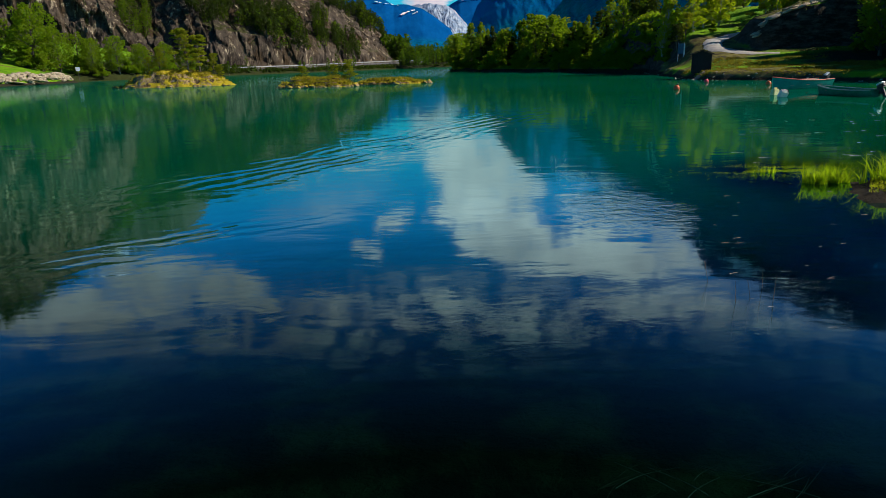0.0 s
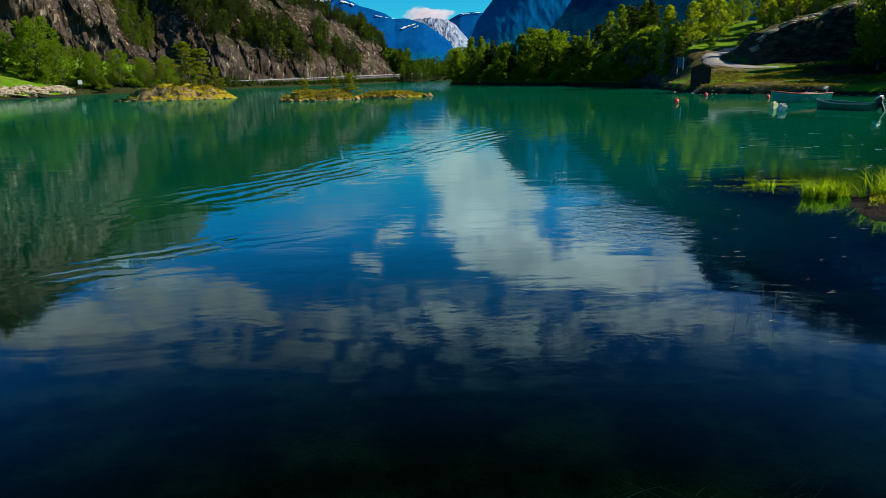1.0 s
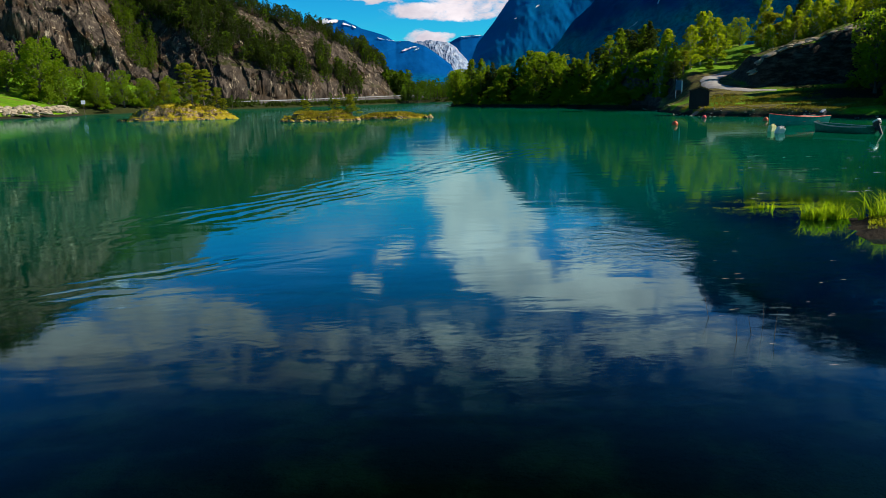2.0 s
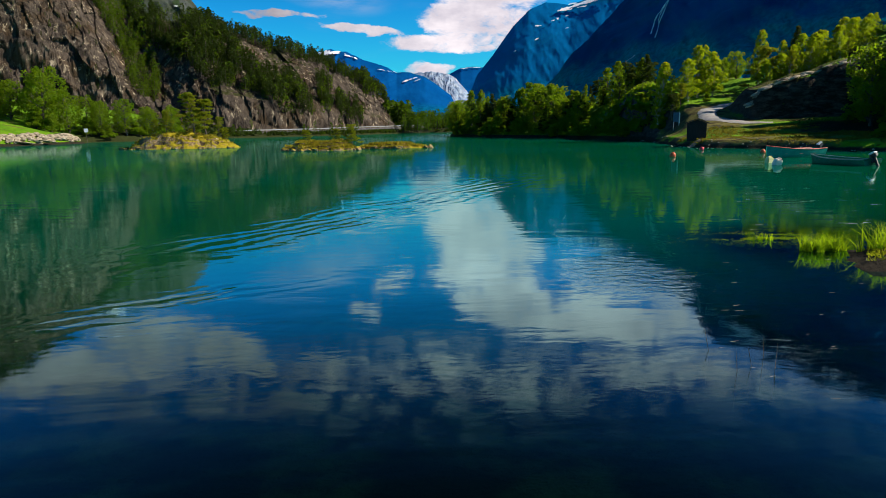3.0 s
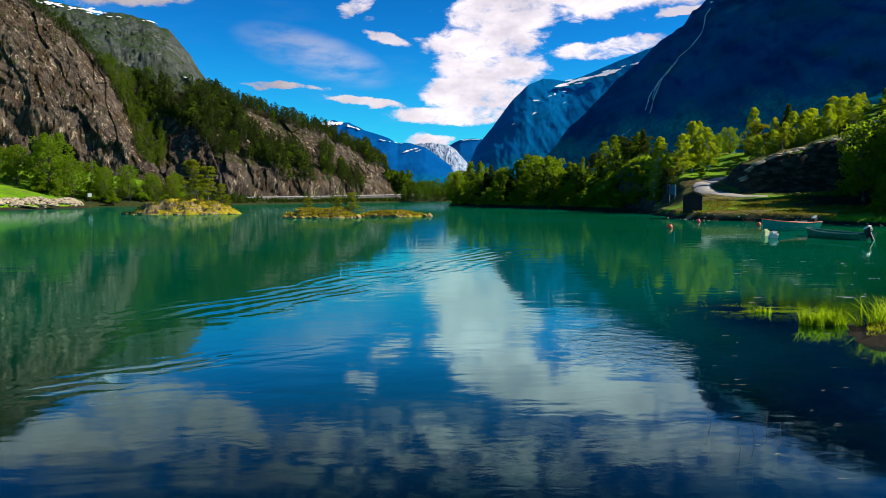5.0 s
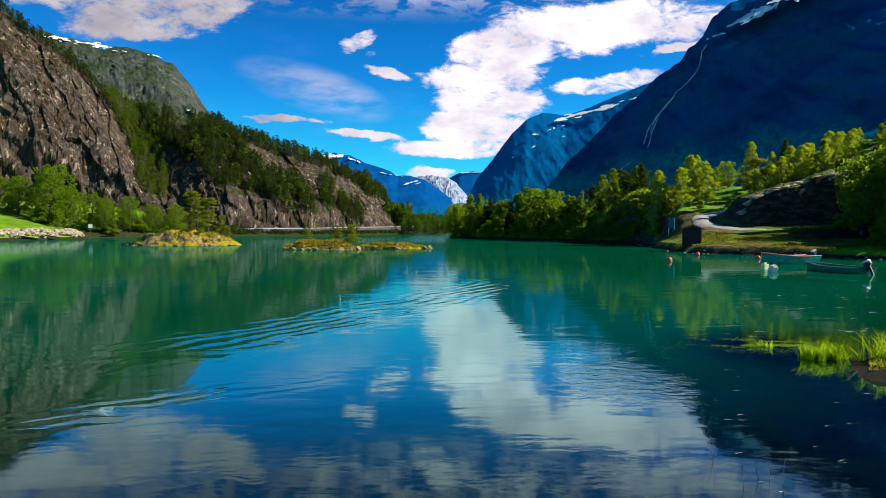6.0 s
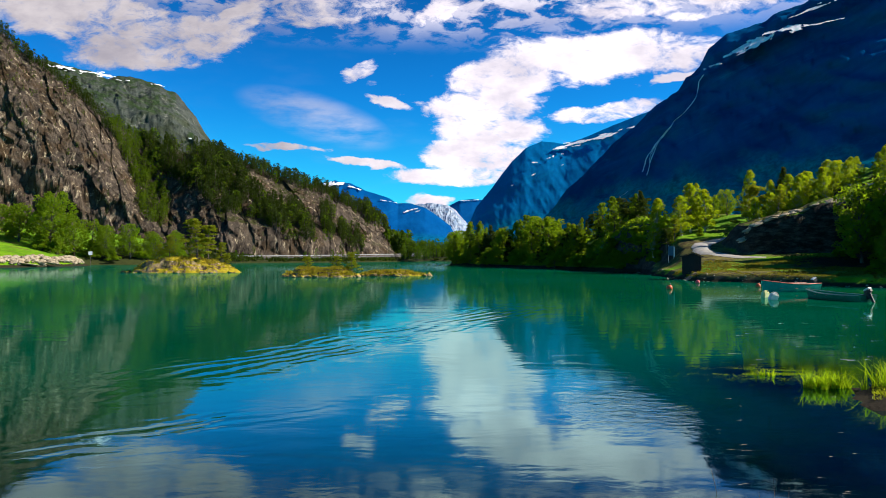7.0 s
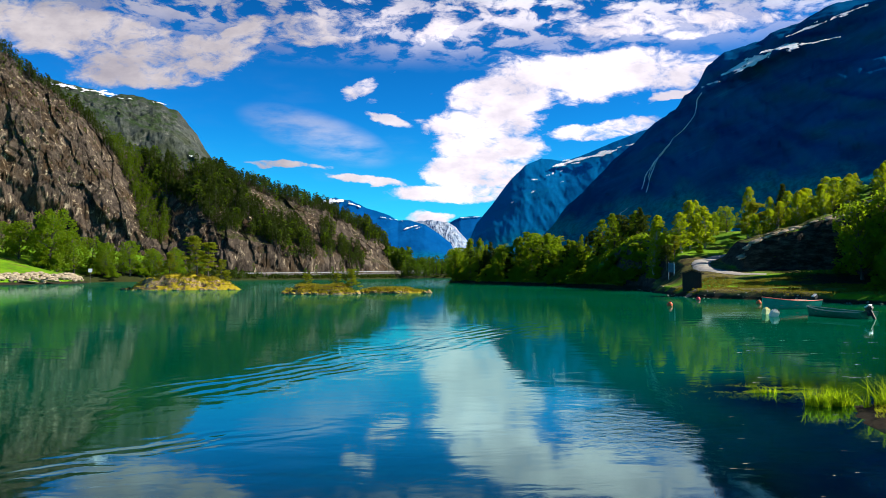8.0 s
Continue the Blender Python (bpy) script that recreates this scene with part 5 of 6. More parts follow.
def stone_bank():
    rng = random.Random(4)
    bank = tagged(new("stone_bank"), "bank of piled pale stones along the lake shore", "stone bank")
    line = [(-93.5, 138), (-91.5, 150), (-89.5, 163), (-93, 170)]
    for i in range(260):
        s = rng.random() * 2.7
        k = min(int(s), 2)
        (ax, ay), (bx, by) = line[k], line[k + 1]
        f, row = s - k, rng.random()
        x, y = ax + (bx - ax) * f - row * 3.6, ay + (by - ay) * f + rng.uniform(-0.6, 0.6)
        size = rng.uniform(0.7, 1.9)
        z = float(ground_height(np.array([x]), np.array([y]))[0])
        part("stone", STONES[i % 7], bank, at=pose(x, y, max(z, 0.0, min(2.2 * row, z + 1.0)) + 0.16 * size, rng.uniform(-16, 16), rng.uniform(-16, 16), rng.uniform(0, 360)) @ Matrix.Diagonal((size, size * rng.uniform(0.6, 1), size * 0.7, 1)))
    slab = Matrix.Diagonal((5.5, 1.2, 0.5, 1))
    for x, y, z, turn in ((-90.2, 152, 0.9, 70), (-90.6, 158, 1.2, 76), (-91.5, 146, 0.7, 72)):
        part("slab", STONES[2], bank, "long flat pale stone slab", pose(x, y, z, 0, 8, turn) @ slab)


stone_bank()


# ---- islets ----
def islet(x0, y0, half_w, half_d, height, seed, label, rough=1.0, turf=-0.1):
    us, vs = np.linspace(-1.15, 1.15, 130), np.linspace(-1.15, 1.15, 70)
    U, V = np.meshgrid(us, vs)
    X, Y = x0 + U * half_w, y0 + V * half_d
    edge = 1 - np.sqrt(U ** 2 + V ** 2) + 0.16 * value_noise(U * 2.4, V * 1.6, seed, 4)
    bulk = np.clip(edge, -0.4, 1)
    Z = height * (smooth(-0.02, 0.55, bulk) * (0.82 + 0.46 * value_noise(U * 1.9 + 3, V * 1.5, seed + 3, 3))) + np.minimum(bulk, 0) * 2.5 - 0.15
    Z += rough * smooth(0, 0.15, bulk) * (0.42 * ridged(X / 2.6, Y / 1.6, seed + 6, 4) + 0.26 * ridged((X + 0.5 * Y) / 1.1, Y / 0.8, seed + 26, 3) + 0.12 * value_noise(X / 0.7, Y / 0.7, seed + 8, 3))
    Z += smooth(0.05, 0.25, bulk) * 0.16 * rough * (height ** 0.5) * (facets(X / 1.5, (Y + 0.3 * X) / 1.0, seed + 31, 0.9) + 0.6 * facets(X / 0.6, Y / 0.5, seed + 33, 0.9))
    steps = np.floor(Z * 2.4 + 0.5 * value_noise(X / 3, Y / 3, seed + 17, 3)) / 2.4
    Z = np.where(Z > 0.15, 0.55 * Z + 0.45 * np.maximum(steps, 0.1) + 0.1, Z)
    ob = new("islet")
    tagged(ob, label, "islet")
    part("rock", mesh_from("rock", np.stack([X, Y, Z], -1).reshape(-1, 3), grid_faces(70, 130), ISLE, True), ob)
    rng = np.random.RandomState(seed)
    for i in range(30):
        ang = rng.uniform(math.pi * 0.95, math.pi * 2.05)
        s = 0.2 + 0.9 * rng.rand() ** 2
        part("stone", ISLE_STONES[i % 6], ob, at=pose(x0 + math.cos(ang) * half_w * rng.uniform(0.86, 1.0), y0 + math.sin(ang) * half_d * rng.uniform(0.86, 1.0), 0.1 * s, rng.uniform(-25, 25), rng.uniform(-25, 25), rng.uniform(0, 360)) @ Matrix.Diagonal((s * 1.3, s, s * 0.8, 1)))
    # tufts of turf
    ok = np.argwhere((bulk > 0.12))
    pick = ok[rng.randint(0, len(ok), 3600)]
    c = np.stack([X[pick[:, 0], pick[:, 1]], Y[pick[:, 0], pick[:, 1]], Z[pick[:, 0], pick[:, 1]] + 0.08], -1) + rng.normal(size=(3600, 3)) * (0.15, 0.15, 0.03)
    c = c[(value_noise(c[:, 0] / 2, c[:, 1] / 2, seed + 12, 3) > turf) & (c[:, 2] > 0.32 * height)]
    v, f = leaf_quads(rng, c, 0.16, -0.9, 2.0)
    part("turf", mesh_from("turf", v, f, DRY_TURF), ob, "yellow-green dry turf")
    return lambda px, py: float(Z[np.abs(vs - (py - y0) / half_d).argmin(), np.abs(us - (px - x0) / half_w).argmin()])


DRY_TURF = make_leaf("dry_turf", (0.30, 0.24, 0.015), (0.46, 0.36, 0.03), (0.4, 0.36, 0.03), 0.1)
isle_a = islet(-39.8, 101, 9.2, 4.6, 2.2, 61, "low rocky islet with golden turf and a few pines", 0.6, -0.2)
isle_b = islet(-14.7, 79.5, 4.7, 2.2, 1.0, 71, "small flat rocky islet with golden turf", 0.6, -0.3)
islet(-6.6, 83.5, 5.4, 1.9, 0.7, 81, "thin flat islet with yellow turf", 0.35, -0.5)


def isle_trees():
    for i, (kind, x, y, h, wide) in enumerate([("olive", -37.6, 100.6, 6.0, 1.3), ("olive", -35.9, 101.4, 5.9, 1.2), ("olive", -42.4, 102.6, 3.9, 1.1), ("olive", -34.2, 102.0, 3.4, 1.1), ("olive", -43.8, 102, 2.6, 1.2), ("olive", -33.2, 101.8, 1.9, 1.3)]):
        tree(kind, x, y, h, "trees on the islet", "small pine growing on the golden turf of an islet" if kind == "olive" else "", i % 3, isle_a(x, y) - 0.1, wide=wide)
    for i, (kind, x, y, h, wide) in enumerate([("olive", -16.5, 80.6, 2.0, 1.5), ("olive", -13.0, 80.6, 2.0, 1.5), ("olive", -11.0, 79.9, 2.9, 1.3)]):
        tree(kind, x, y, h, "saplings on the small islet", "young sapling on a small islet", i % 3, max(isle_b(x, y), 0.0) - 0.1, wide=wide)


isle_trees()


# ---- road along the cliff ----
def road():
    bs = np.linspace(-0.40, -0.03, 90)
    foot = curve([(-0.40, 229), (-0.337, 229), (-0.2, 257), (-0.06, 312), (-0.015, 325)], bs)
    line = [(b * y, y) for b, y in zip(bs, foot)]
    tall = curve([(-0.40, 1.7), (-0.2, 2.1), (-0.06, 2.9), (-0.015, 3.0)], bs)

    def strip(profile, mat, name):
        verts = []
        for (x, y), z in zip(line, tall):
            for off, dz in profile:
                verts.append((x, y + off, z + dz))
        return mesh_from(name, verts, grid_faces(len(line), len(profile)), mat)
    ob = new("road")
    tagged(ob, "narrow asphalt road on a pale stone retaining wall under the cliff", "road", kind="structure")
    part("asphalt", strip([(0.3, 0.0), (6.5, 0.05)], ASPHALT, "asphalt"), ob)
    part("retaining_wall", strip([(-0.1, -0.75), (0.0, 0.12), (0.4, 0.12), (0.4, -0.2)], WALLSTONE, "retaining_wall"), ob, "pale stone retaining wall")
    part("embankment", strip([(-14.0, -3.6), (-5.0, -2.2), (-2.0, -1.3), (-0.05, -0.6)], SCRUB, "embankment"), ob, "dark overgrown embankment")
    rail = new("guard_rail")
    tagged(rail, "galvanised steel guard rail along the road", "guard rail")
    part("beam", strip([(0.1, 0.45), (0.06, 0.58), (0.1, 0.66), (0.06, 0.78), (0.12, 0.80), (0.14, 0.45)], STEEL, "beam"), rail)
    v, f = tube([(0, 0, 0), (0, 0, 0.75)], [0.07, 0.07], 4)
    post = mesh_from("post", v, f, STEEL)
    for (x, y), z in list(zip(line, tall))[::2]:
        part("post", post, rail, at=pose(x, y + 0.2, z))


road()


# ---- hut, sign and track on the right bank ----
def box(bm, x0, x1, y0, y1, z0, z1, bevel=0.0):
    m = Matrix.Translation(((x0 + x1) / 2, (y0 + y1) / 2, (z0 + z1) / 2)) @ Matrix.Diagonal((x1 - x0, y1 - y0, z1 - z0, 1))
    g = bmesh.ops.create_cube(bm, size=1, matrix=m)
    if bevel:
        edges = list({e for v in g["verts"] for e in v.link_edges})
        bmesh.ops.bevel(bm, geom=edges, offset=bevel, segments=2, affect="EDGES")


def block(name, mat, *dims, bevel=0.0):
    bm = bmesh.new()
    box(bm, *dims, bevel=bevel)
    return bm_mesh(name, bm, mat)


def hut(x, y, z, turn):
    ob = new("boat_hut")
    ob.matrix_basis = pose(x, y, z, 0, 0, turn)
    tagged(ob, "small tarred black wooden hut with shallow gable roof by the water", "hut")
    w, d, h, g = 0.95, 1.3, 1.5, 0.36
    body = part("wall", block("wall", PLANK, -w + 0.04, w - 0.04, -d + 0.04, d - 0.04, -0.15, h), ob)
    for i in range(13):
        px = -w + (i + 0.5) * 2 * w / 13
        tall = h + g * (1 - abs(px) / w) - 0.02
        part("plank", block("plank", PLANK, px - 0.066, px + 0.066, -d, -d + 0.035, -0.1, tall, bevel=0.006), body)
    for s in (-1, 1):
        bm = bmesh.new()
        rim = [bm.verts.new((px, s * (d - 0.07) + py, pz)) for py in (-0.02, 0.02) for px, pz in ((-w, h - 0.02), (w, h - 0.02), (0, h + g - 0.02))]
        bm.faces.new(rim[:3]), bm.faces.new(rim[3:])
        for a, b in ((0, 1), (1, 2), (2, 0)):
            bm.faces.new((rim[a], rim[b], rim[b + 3], rim[a + 3]))
        part("gable", bm_mesh("gable", bm, PLANK), ob)
    side = block("plank", PLANK, -0.02, 0.02, -0.072, 0.072, -0.1, h, bevel=0.006)
    for s in (-1, 1):
        for i in range(17):
            part("plank", side, body, at=pose(s * (w - 0.01), -d + 0.08 + i * 0.153, 0))
    for s in (-1, 1):
        bm = bmesh.new()
        box(bm, -0.02, 1.28, -d - 0.25, d + 0.25, 0, 0.07, 0.01)
        roof = bm_mesh("roof", bm, ROOFING)
        part("roof", roof, ob, "dark roofing felt", pose(0, 0, h + g + 0.02, 0, math.degrees(math.atan2(g, w)), 0 if s > 0 else 180))
    part("door", block("door", PLANK, -0.36, 0.36, -d - 0.04, -d - 0.005, 0.0, 1.45, bevel=0.01), ob, "dark plank door")
    part("sill", block("sill", PLANK, -w, w, -d - 0.08, d, -0.35, -0.12), ob)


def land(x, y):
    return float(ground_height(np.array([x]), np.array([y]))[0])


hut(26.9, 71.5, 0.98, -20)


def notice_board(x, y):
    ob = new("notice_board")
    ob.matrix_basis = pose(x, y, land(x, y), 0, 0, -18)
    tagged(ob, "blue notice board with white edge on two posts", "sign")
    v, f = tube([(0, 0, -0.2), (0, 0, 2.1)], [0.06, 0.05], 8)
    post = mesh_from("post", v, f, STEEL)
    for s in (-1, 1):
        part("post", post, ob, at=pose(s * 0.34, 0, 0))
    part("panel", block("panel", BLUE_PANEL, -0.40, 0.30, -0.08, -0.05, 0.75, 2.0, bevel=0.01), ob)
    part("edge", block("edge", FLOAT_WHITE, 0.304, 0.46, -0.085, -0.045, 0.6, 1.9, bevel=0.01), ob, "white painted edge panel")


notice_board(30.4, 88.0)


def track():
    pts = [(38.8, 79.3), (37.2, 80.0), (35.5, 81.4), (34.1, 83.4), (33.6, 85.6), (34.5, 88.0), (36.8, 90.2), (39.5, 91.6), (42.0, 92.4)]
    fine = []
    for i in range(len(pts) - 1):
        p0, p1, p2, p3 = (np.array(pts[min(max(i + k, 0), len(pts) - 1)], float) for k in (-1, 0, 1, 2))
        for s in np.linspace(0, 1, 14, endpoint=False):
            fine.append(0.5 * (2 * p1 + (p2 - p0) * s + (2 * p0 - 5 * p1 + 4 * p2 - p3) * s * s + (3 * p1 - p0 - 3 * p2 + p3) * s ** 3))
    verts = []
    for i, p in enumerate(fine):
        d = fine[min(i + 1, len(fine) - 1)] - fine[max(i - 1, 0)]
        n = np.array([-d[1], d[0]]) / np.linalg.norm(d)
        wob = 0.07 * math.sin(i * 0.7) + 0.05 * math.sin(i * 1.9)
        for s in (-1.1, -0.6, 0, 0.6, 1.1):
            q = p + n * (s + wob) * min(1.0, 0.25 + i / 45)
            verts.append((q[0], q[1], land(q[0], q[1]) + (0.14 if abs(s) < 1.0 else 0.03)))
    ob = new("track", mesh_from("track", verts, grid_faces(len(fine), 5), GRAVEL, True))
    tagged(ob, "pale gravel track curving up the bank", "path", kind="structure")


track()


def landing():
    """Worn slab in front of the hut, lying on the bank."""
    verts = []
    for i, u in enumerate(np.linspace(0, 1, 16)):
        x, y = 24.9 + 6.6 * u, 69.2 + 0.9 * u
        half = 0.75 * min(1.0, 0.35 + 3 * min(u, 1 - u)) * (1 + 0.2 * math.sin(9 * u))
        for s in (-1, -0.4, 0.4, 1):
            verts.append((x, y + s * half, land(x, y + s * half) + (0.07 if abs(s) < 1 else -0.02)))
    ob = new("pavement", mesh_from("pavement", verts, grid_faces(16, 4), CONCRETE, True))
    tagged(ob, "worn pale concrete landing in front of the hut", "landing", kind="structure")


landing()


def bank_sign(x, y):
    ob = new("sign_post")
    ob.matrix_basis = pose(x, y, land(x, y), 0, 0, 20)
    tagged(ob, "small white board on a post at the stone bank", "sign")
    part("post", block("post", BARK, -0.06, 0.06, -0.06, 0.06, -0.3, 4.0, bevel=0.01), ob)
    part("board", block("board", SIGN_WHITE, -0.48, 0.48, -0.10, -0.06, 3.0, 3.95, bevel=0.01), ob, "blank white board")


bank_sign(-92.6, 173.5)


# ---- boats ----
def boat(bow, stern, beam, depth, hull_mat, rail_mat, label):
    """A clinker rowing boat with an outboard: hull, gunwale, thwarts, engine."""
    b, s = Vector((*bow, 0)), Vector((*stern, 0))
    length = (b - s).length
    ob = new("motor_boat")
    ob.matrix_basis = Matrix.Translation((b + s) / 2) @ Matrix.Rotation(math.atan2(b.y - s.y, b.x - s.x), 4, "Z")
    tagged(ob, label, "boat", "moored boats")
    n, m = 26, 9

    def section(t, k, inset=0.0):
        wide = beam / 2 * (1 - max(0, (t - 0.35) / 0.65) ** 2.3) * (0.86 + 0.14 * min(1, t / 0.35)) - inset
        top = depth * (0.62 + 0.10 * (1 - t) ** 2 + 0.62 * max(0, t - 0.2) ** 2)
        keel = -0.16 + 0.35 * max(0, t - 0.8) ** 1.5 + inset
        ang = k / (m - 1) * math.pi - math.pi / 2
        c = math.sin(ang)
        side = math.copysign(abs(c) ** 0.55, c) * max(wide, 0.012)
        z = keel + (top - keel) * (abs(c) ** 2.2)
        return ((t - 0.5) * length + 0.25 * max(0, t - 0.85) / 0.15 * (z / depth) * 0.5, side, z)
    for name, inset in (("hull", 0.0), ("inner_hull", 0.035)):
        verts = [section(t, k, inset) for t in np.linspace(0.0 if not inset else 0.02, 1 if not inset else 0.97, n) for k in range(m)]
        part(name, mesh_from(name, verts, grid_faces(n, m), hull_mat, True), ob)
    bm = bmesh.new()
    vs = [bm.verts.new(section(0.0, k)) for k in range(m)]
    bm.faces.new(vs)
    bmesh.ops.solidify(bm, geom=bm.faces[:], thickness=0.04)
    part("transom", bm_mesh("transom", bm, hull_mat), ob)
    for side in (0, m - 1):
        pts = [section(t, side) for t in np.linspace(0, 1, 22)]
        v, f = tube(pts, [0.035] * 22, 6)
        part("gunwale", mesh_from("gunwale", v, f, rail_mat, True), ob)
    for t in (0.25, 0.5, 0.74):
        w = abs(section(t, 0, 0.04)[1])
        part("thwart", block("thwart", BOARD, (t - 0.5) * length - 0.11, (t - 0.5) * length + 0.11, -w, w, 0.24, 0.27), ob)
    x = -length / 2
    engine = new("outboard_engine")
    engine.parent = ob
    engine.matrix_basis = pose(x - 0.06, 0, depth * 0.66, 0, 28, 0)
    part("cowling", block("cowling", ENGINE_DARK, -0.28, 0.14, -0.14, 0.14, 0.12, 0.36, bevel=0.06), engine, "black engine cowling")
    part("cap", block("cap", ENGINE_WHITE, -0.27, 0.13, -0.13, 0.13, 0.33, 0.42, bevel=0.035), engine, "white engine cap")
    part("clamp", block("clamp", ENGINE_DARK, -0.06, 0.12, -0.12, 0.12, -0.15, 0.14, bevel=0.02), engine)
    part("shaft", block("shaft", ENGINE_DARK, -0.16, -0.02, -0.05, 0.05, -0.52, 0.14, bevel=0.02), engine)
    part("tiller", block("tiller", ENGINE_DARK, 0.12, 0.55, -0.025, 0.025, 0.16, 0.22, bevel=0.01), engine)
    return ob


boat((22.45, 46.4), (26.9, 47.9), 1.55, 0.82, HULL_TEAL, RAIL_RED, "teal rowing boat with red gunwale and outboard, moored")
boat((22.2, 40.2), (23.35, 36.3), 1.6, 0.50, HULL_GREY, RAIL_PALE, "grey-green open boat with outboard engine, moored")


# ---- buoys and floats ----
def buoy(x, y, r, mat, label):
    ob = new("mooring_buoy")
    ob.matrix_basis = pose(x, y, r * 0.35, 12, 8, 40)
    tagged(ob, label, "buoy", "mooring buoys")
    bm = bmesh.new()
    bmesh.ops.create_uvsphere(bm, u_segments=20, v_segments=14, radius=r)
    for v in bm.verts:
        v.co.z *= 1.1 if v.co.z > 0 else 1.0
    part("ball", bm_mesh("ball", bm, mat, True), ob)
    v, f = tube([(0, 0, r * 0.9), (0, 0, r * 1.3)], [r * 0.28, r * 0.2], 8)
    part("neck", mesh_from("neck", v, f, ENGINE_DARK), ob)
    ring = [(math.cos(k / 10 * 6.283) * r * 0.18, 0, r * 1.35 + math.sin(k / 10 * 6.283) * r * 0.18) for k in range(11)]
    v, f = tube(ring, [r * 0.05] * 11, 5)
    part("eye", mesh_from("eye", v, f, STEEL), ob)


buoy(17.3, 50.5, 0.23, BUOY, "round orange mooring buoy floating on the lake")
buoy(23.9, 62.0, 0.21, BUOY_PINK, "round red mooring buoy floating near the hut")
buoy(25.9, 54.3, 0.21, BUOY, "round orange mooring buoy near the moored boats")


def canister(x, y, mat, lean, label):
    ob = new("float_canister")
    ob.matrix_basis = pose(x, y, 0.12, lean, lean * 0.7, 25 - lean)
    tagged(ob, label, "float", "floating canisters")
    part("body", block("body", mat, -0.23, 0.23, -0.15, 0.15, -0.22, 0.24, bevel=0.05), ob)
    part("grip", block("grip", mat, -0.12, 0.12, -0.03, 0.03, 0.25, 0.32, bevel=0.012), ob)
    v, f = tube([(0.16, 0, 0.22), (0.16, 0, 0.31)], [0.04, 0.04], 8)
    part("cap", mesh_from("cap", v, f, ENGINE_DARK), ob)


canister(19.7, 40.4, FLOAT_YELLOW, 4, "yellowish white plastic canister used as a float")
canister(19.2, 38.4, FLOAT_WHITE, 20, "white plastic canister floating tilted on the water")


# ---- reeds, weed and stalks near the camera ----
def blade_tuft(name, label, spots, seed, tall, wide, mat, lean=0.35):
    rng = np.random.RandomState(seed)
    verts, faces = [], []
    for x, y, z in spots:
        h = tall * (0.30 + 0.85 * rng.rand() ** 1.3)
        ang, bend = rng.uniform(0, 6.28), rng.uniform(0.1, 1.0) * lean * h
        dx, dy = math.cos(ang), math.sin(ang)
        w = wide * rng.uniform(0.6, 1.2)
        turn = rng.uniform(0, 3.14)
        sx, sy = math.cos(turn) * w, math.sin(turn) * w
        base = len(verts)
        for k, t in enumerate((0, 0.35, 0.7, 1.0)):
            o, q = bend * t * t, (1 - 0.92 * t ** 1.6)
            zz = z + h * t - 0.25 * bend * t * t
            verts.append((x + dx * o - sx * q, y + dy * o - sy * q, zz))
            verts.append((x + dx * o + sx * q, y + dy * o + sy * q, zz))
        for k in range(3):
            i = base + 2 * k
            faces.append((i, i + 1, i + 3, i + 2))
    ob = new(name, mesh_from(name, verts, np.array(faces), mat))
    tagged(ob, label, "reeds", kind="stuff")


def spread(seed, n, x, y, rx, ry, z=0.0):
    """Roots in loose tufts over an oval patch."""
    rng = np.random.RandomState(seed)
    roots = []
    while len(roots) < n:
        u, v = rng.uniform(-1, 1, 2)
        if u * u + v * v > 1:
            continue
        for i in range(rng.randint(6, 15)):
            roots.append((x + u * rx + rng.normal() * 0.025, y + v * ry + rng.normal() * 0.025, z))
    return roots[:n]


blade_tuft("reed_clump", "bright yellow-green sedge clump standing in the shallows", spread(1, 420, 7.28, 12.6, 0.42, 0.22), 1, 0.36, 0.012, LEAF["reed"], 1.0)
blade_tuft("reed_clump", "tall bright yellow-green sedge clump on the muddy bank", spread(2, 420, 8.25, 12.1, 0.52, 0.34, 0.03), 2, 0.60, 0.012, LEAF["reed"], 0.8)
blade_tuft("water_weed", "small tuft of green weed breaking the water surface", spread(3, 70, 6.75, 13.9, 0.26, 0.20, -0.02), 3, 0.19, 0.01, LEAF["reed"], 0.9)


# floating stalks that stand in for glints, and drowned twigs
def twig(x, y, z, length, turn, bend, label, thick=0.005, mat=TWIG):
    pts = [(length * (t - 0.5), bend * math.sin(t * 3.1) * length, 0.002 * math.sin(t * 7)) for t in np.linspace(0, 1, 9)]
    v, f = tube(pts, [thick * (1.2 - t) for t in np.linspace(0, 1, 9)], 5)
    ob = new("twig", mesh_from("twig", v, f, mat, True))
    ob.matrix_basis = pose(x, y, z, 0, 0, turn)
    tagged(ob, label, "twig", "drifting twigs")


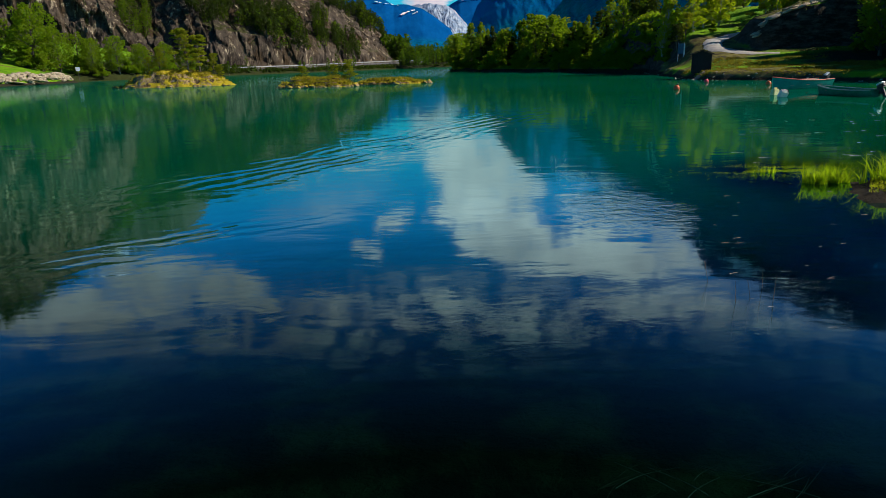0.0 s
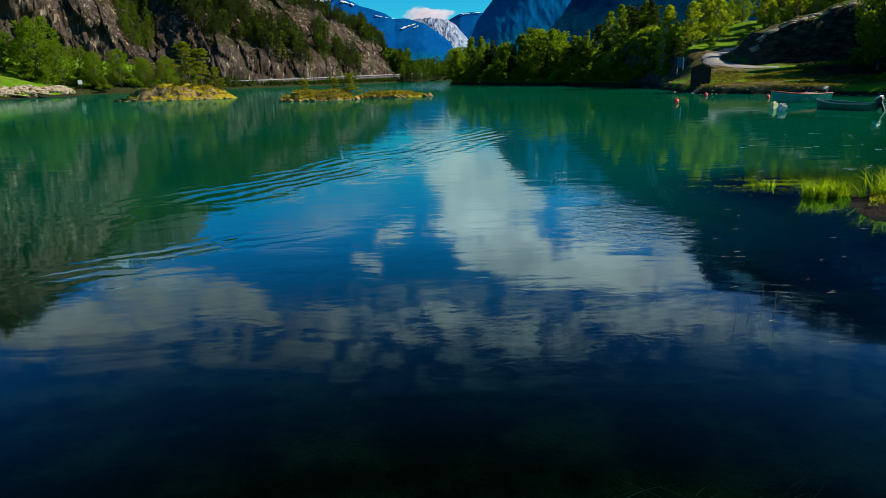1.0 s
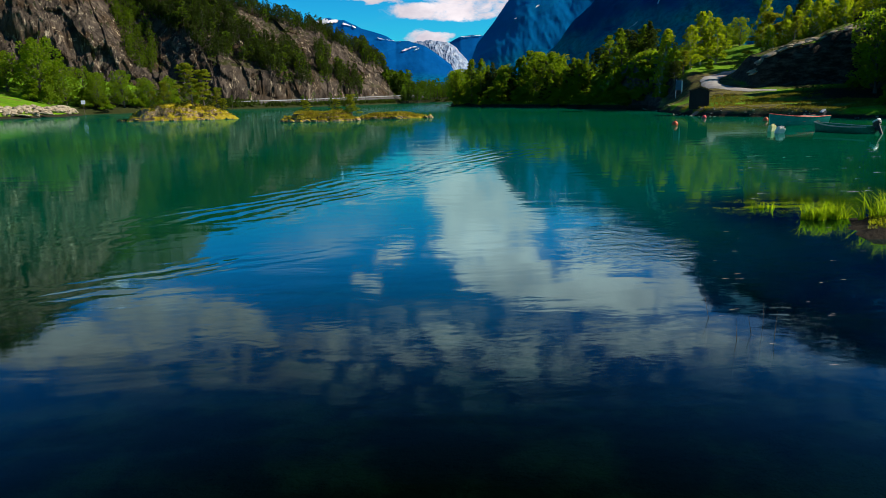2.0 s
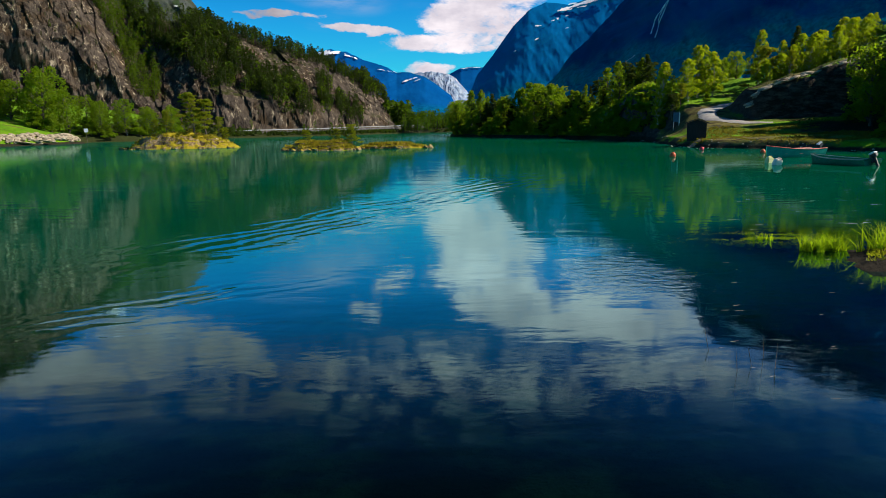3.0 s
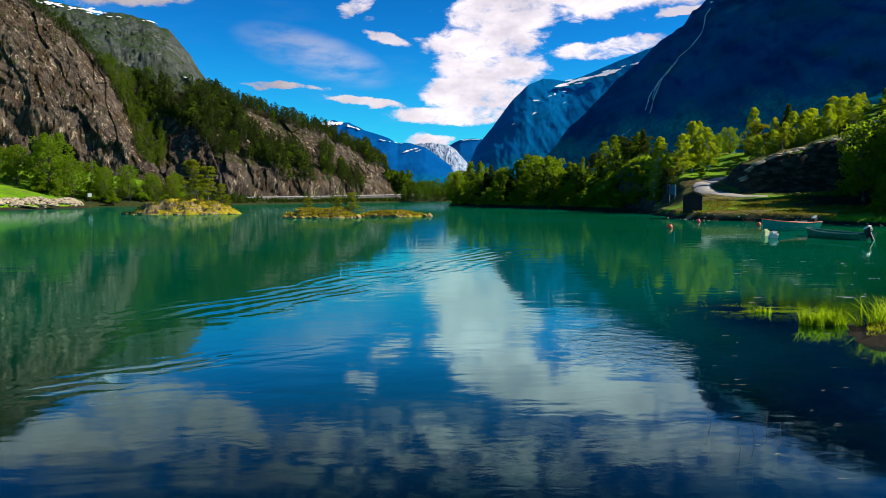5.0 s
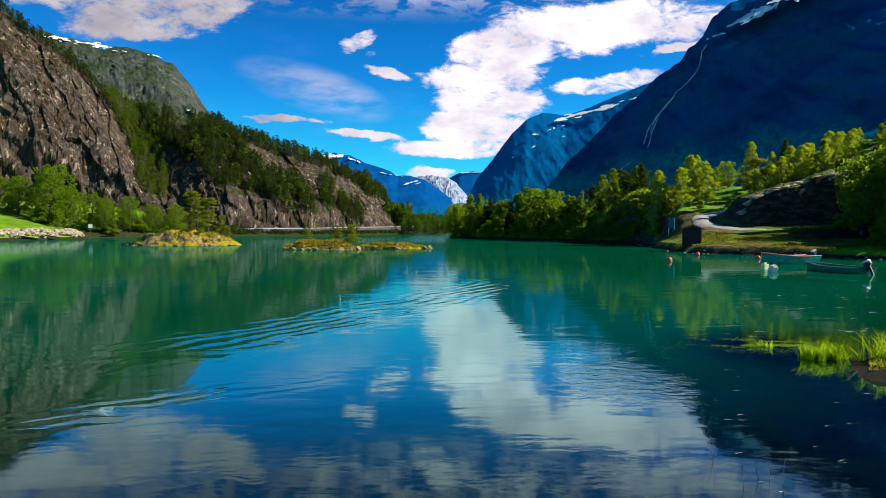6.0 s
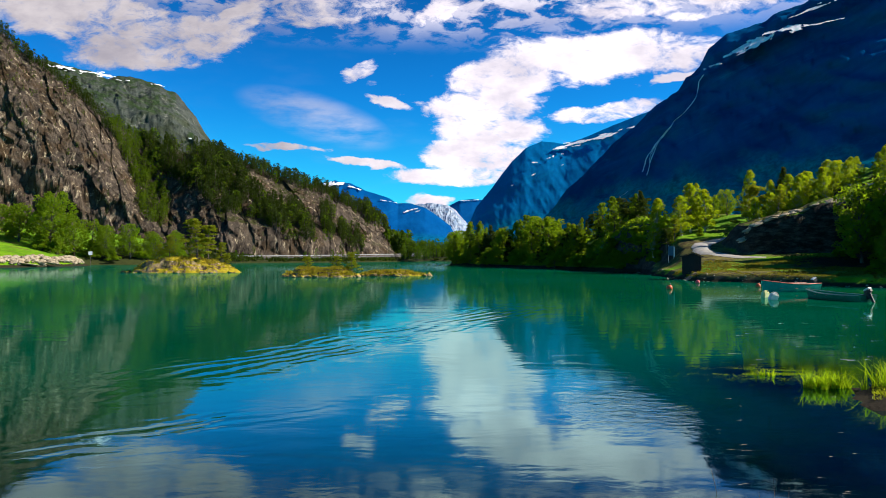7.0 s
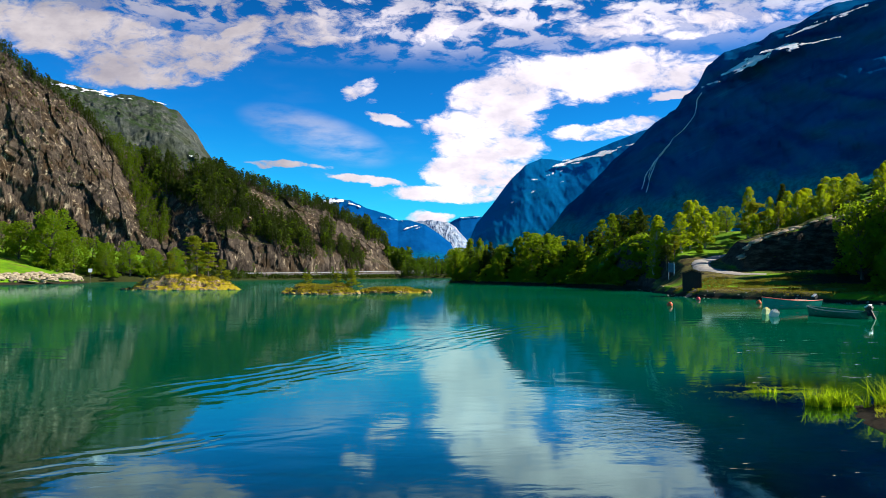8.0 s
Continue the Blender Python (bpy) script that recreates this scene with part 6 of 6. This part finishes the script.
def drift():
    rng = random.Random(31)
    for i in range(24):
        turn = rng.choice([24, 30, 36, 140]) + rng.uniform(-12, 12)
        twig(rng.uniform(0.9, 2.2), rng.uniform(3.30, 3.62), -0.012 - 0.03 * rng.random(), rng.uniform(0.12, 0.5), turn, rng.uniform(-0.12, 0.12), "drowned brown stalk lying just under the water", rng.uniform(0.0015, 0.003), STALK if i % 3 else TWIG)
    for i in range(22):
        y = rng.uniform(5.5, 12)
        twig(y * rng.uniform(0.36, 0.66), y, -0.001, rng.uniform(0.08, 0.3), rng.uniform(-15, 25), rng.uniform(-0.05, 0.05), "thin pale floating stalk, standing in for a glint on the water", 0.002)
    # upright thin stems in the shallows, added in place of thin dark reflections
    for i in range(5):
        v, f = tube([(0, 0, -0.4), (0.02, 0.01, 0.0), (0.05 * rng.uniform(-1, 1), 0.02, rng.uniform(0.12, 0.3))], [0.004, 0.003, 0.002], 5)
        ob = new("reflection_stem", mesh_from("reflection_stem", v, f, STALK, True))
        ob.matrix_basis = pose(3.05 + rng.uniform(-0.3, 0.5), 6.6 + rng.uniform(-0.4, 0.4), 0)
        tagged(ob, "thin dark stem in the shallow water, standing in for a reflection", "stem", "dead stems")


drift()


# ---- rough turf, ferns and stones along the banks ----
def turf(name, label, n, seed, where, size, mat, shore=0.5, patch=-0.15):
    rng = np.random.RandomState(seed)
    (x0, x1), (y0, y1) = where
    x, y = rng.uniform(x0, x1, n * 4), rng.uniform(y0, y1, n * 4)
    d = lake_distance(x, y)
    keep = (d > shore) & (value_noise(x / 3, y / 3, seed, 3) > patch)
    x, y = x[keep][:n], y[keep][:n]
    c = np.stack([x, y, ground_height(x, y) + size * 0.35], -1)
    v, f = leaf_quads(rng, c, size, -0.9, 2.2)
    ob = new(name, mesh_from(name, v, f, mat))
    tagged(ob, label, "grass", kind="stuff")


turf("bank_turf", "rough yellow-green turf and fern on the sunny bank", 7000, 5, ((24, 42), (54, 79)), 0.10, LEAF["heath"], patch=-0.05)
turf("dry_grass", "dry golden grass along the bank", 900, 6, ((24, 42), (56, 79)), 0.06, DRY_TURF, patch=0.2)
turf("bank_fern", "rough clumps of fern and grass on the bank", 1100, 25, ((24, 42), (54, 79)), 0.17, LEAF["heath"], shore=0.2, patch=0.12)
turf("shore_scrub", "dark green scrub along the wooded spit", 9000, 7, ((1, 40), (98, 190)), 0.42, LEAF["alder"])
turf("knoll_heath", "heather and grass on the rocky knoll", 3000, 8, ((40, 72), (72, 100)), 0.12, LEAF["pine"])
turf("roadside_scrub", "low scrub between road and lake", 15000, 9, ((-82, 2), (205, 328)), 0.9, LEAF["pine"])


def shore_stones():
    rng = random.Random(9)
    line = [(36, 53), (31.5, 58), (29.5, 62.5), (25.5, 67), (25.5, 73), (27.5, 84), (31, 103)]
    ob = tagged(new("shore_stones"), "scattered dark and pale stones along the water's edge", "stones")
    for i in range(80):
        s = rng.random() * 5.99
        k = int(s)
        (ax, ay), (bx, by) = line[k], line[k + 1]
        f = s - k
        x, y = ax + (bx - ax) * f + rng.uniform(-0.8, 0.9), ay + (by - ay) * f + rng.uniform(-0.8, 0.8)
        size = rng.uniform(0.1, 0.36)
        part("stone", STONES[i % 7], ob, at=pose(x, y, max(land(x, y), -0.05) + 0.1 * size, rng.uniform(-25, 25), rng.uniform(-25, 25), rng.uniform(0, 360)) @ Matrix.Diagonal((size, size * 0.8, size * 0.7, 1)))


shore_stones()


def ledge_stones():
    """Bare slabs breaking through the heather along the brow of the knoll."""
    rng = random.Random(14)
    ob = tagged(new("rock_ledge"), "pale weathered rock slabs along the brow of the wooded knoll", "rock ledge")
    for i in range(64):
        x = 37.6 + 16.0 * rng.random()
        y = 82.3 - 0.12 * (x - 42) + rng.uniform(-0.1, 1.1)
        size = rng.uniform(0.45, 1.3)
        part("slab", STONES[i % 7], ob, at=pose(x, y, land(x, y) + 0.02 * size, rng.uniform(-12, 12), -16 + rng.uniform(-10, 10), rng.uniform(-25, 25)) @ Matrix.Diagonal((size * 1.5, size, size * 0.5, 1)))


ledge_stones()


# drowned weed glowing in the sunlit shallows
blade_tuft("drowned_weed", "yellow-green weed drowned in the sunlit shallows", spread(11, 900, 7.1, 13.8, 1.3, 0.7, -0.07), 11, 0.07, 0.03, LEAF["reed"], 2.5)


def floating_weed():
    """A slick of yellow-green weed lying on the water round the bank."""
    rng = np.random.RandomState(44)
    n = 7000
    u = rng.normal(size=n)
    x, y = 6.95 + 0.70 * u, 14.2 + 0.06 * u + 0.32 * rng.normal(size=n)
    keep = value_noise(x * 1.6, y * 4, 77, 3) > -0.05
    c = np.stack([x[keep], y[keep], np.full(keep.sum(), 0.006)], -1)
    v, f = leaf_quads(rng, c, 0.015, 0.0, 2.6)
    v[:, 2] = 0.006 + 0.15 * (v[:, 2] - 0.006)
    ob = new("floating_weed", mesh_from("floating_weed", v, f, LEAF["reed"]))
    tagged(ob, "slick of yellow-green weed floating on the shallows", "weed", kind="stuff")


floating_weed()
turf("mud_grass", "short sparse grass on the muddy bank", 1400, 15, ((7.0, 10.5), (9.8, 13.2)), 0.045, LEAF["olive"], shore=0.12, patch=-0.5)


def glints():
    rng = random.Random(77)
    # pale stalks laid on the water in place of its white glints
    for i in range(26):
        y = rng.uniform(15, 27)
        twig(y * rng.uniform(0.44, 0.66), y, 0.0, rng.uniform(0.15, 0.5), rng.uniform(-10, 14), rng.uniform(-0.04, 0.04), "thin pale floating stalk, standing in for a glint on the water", 0.005)


glints()
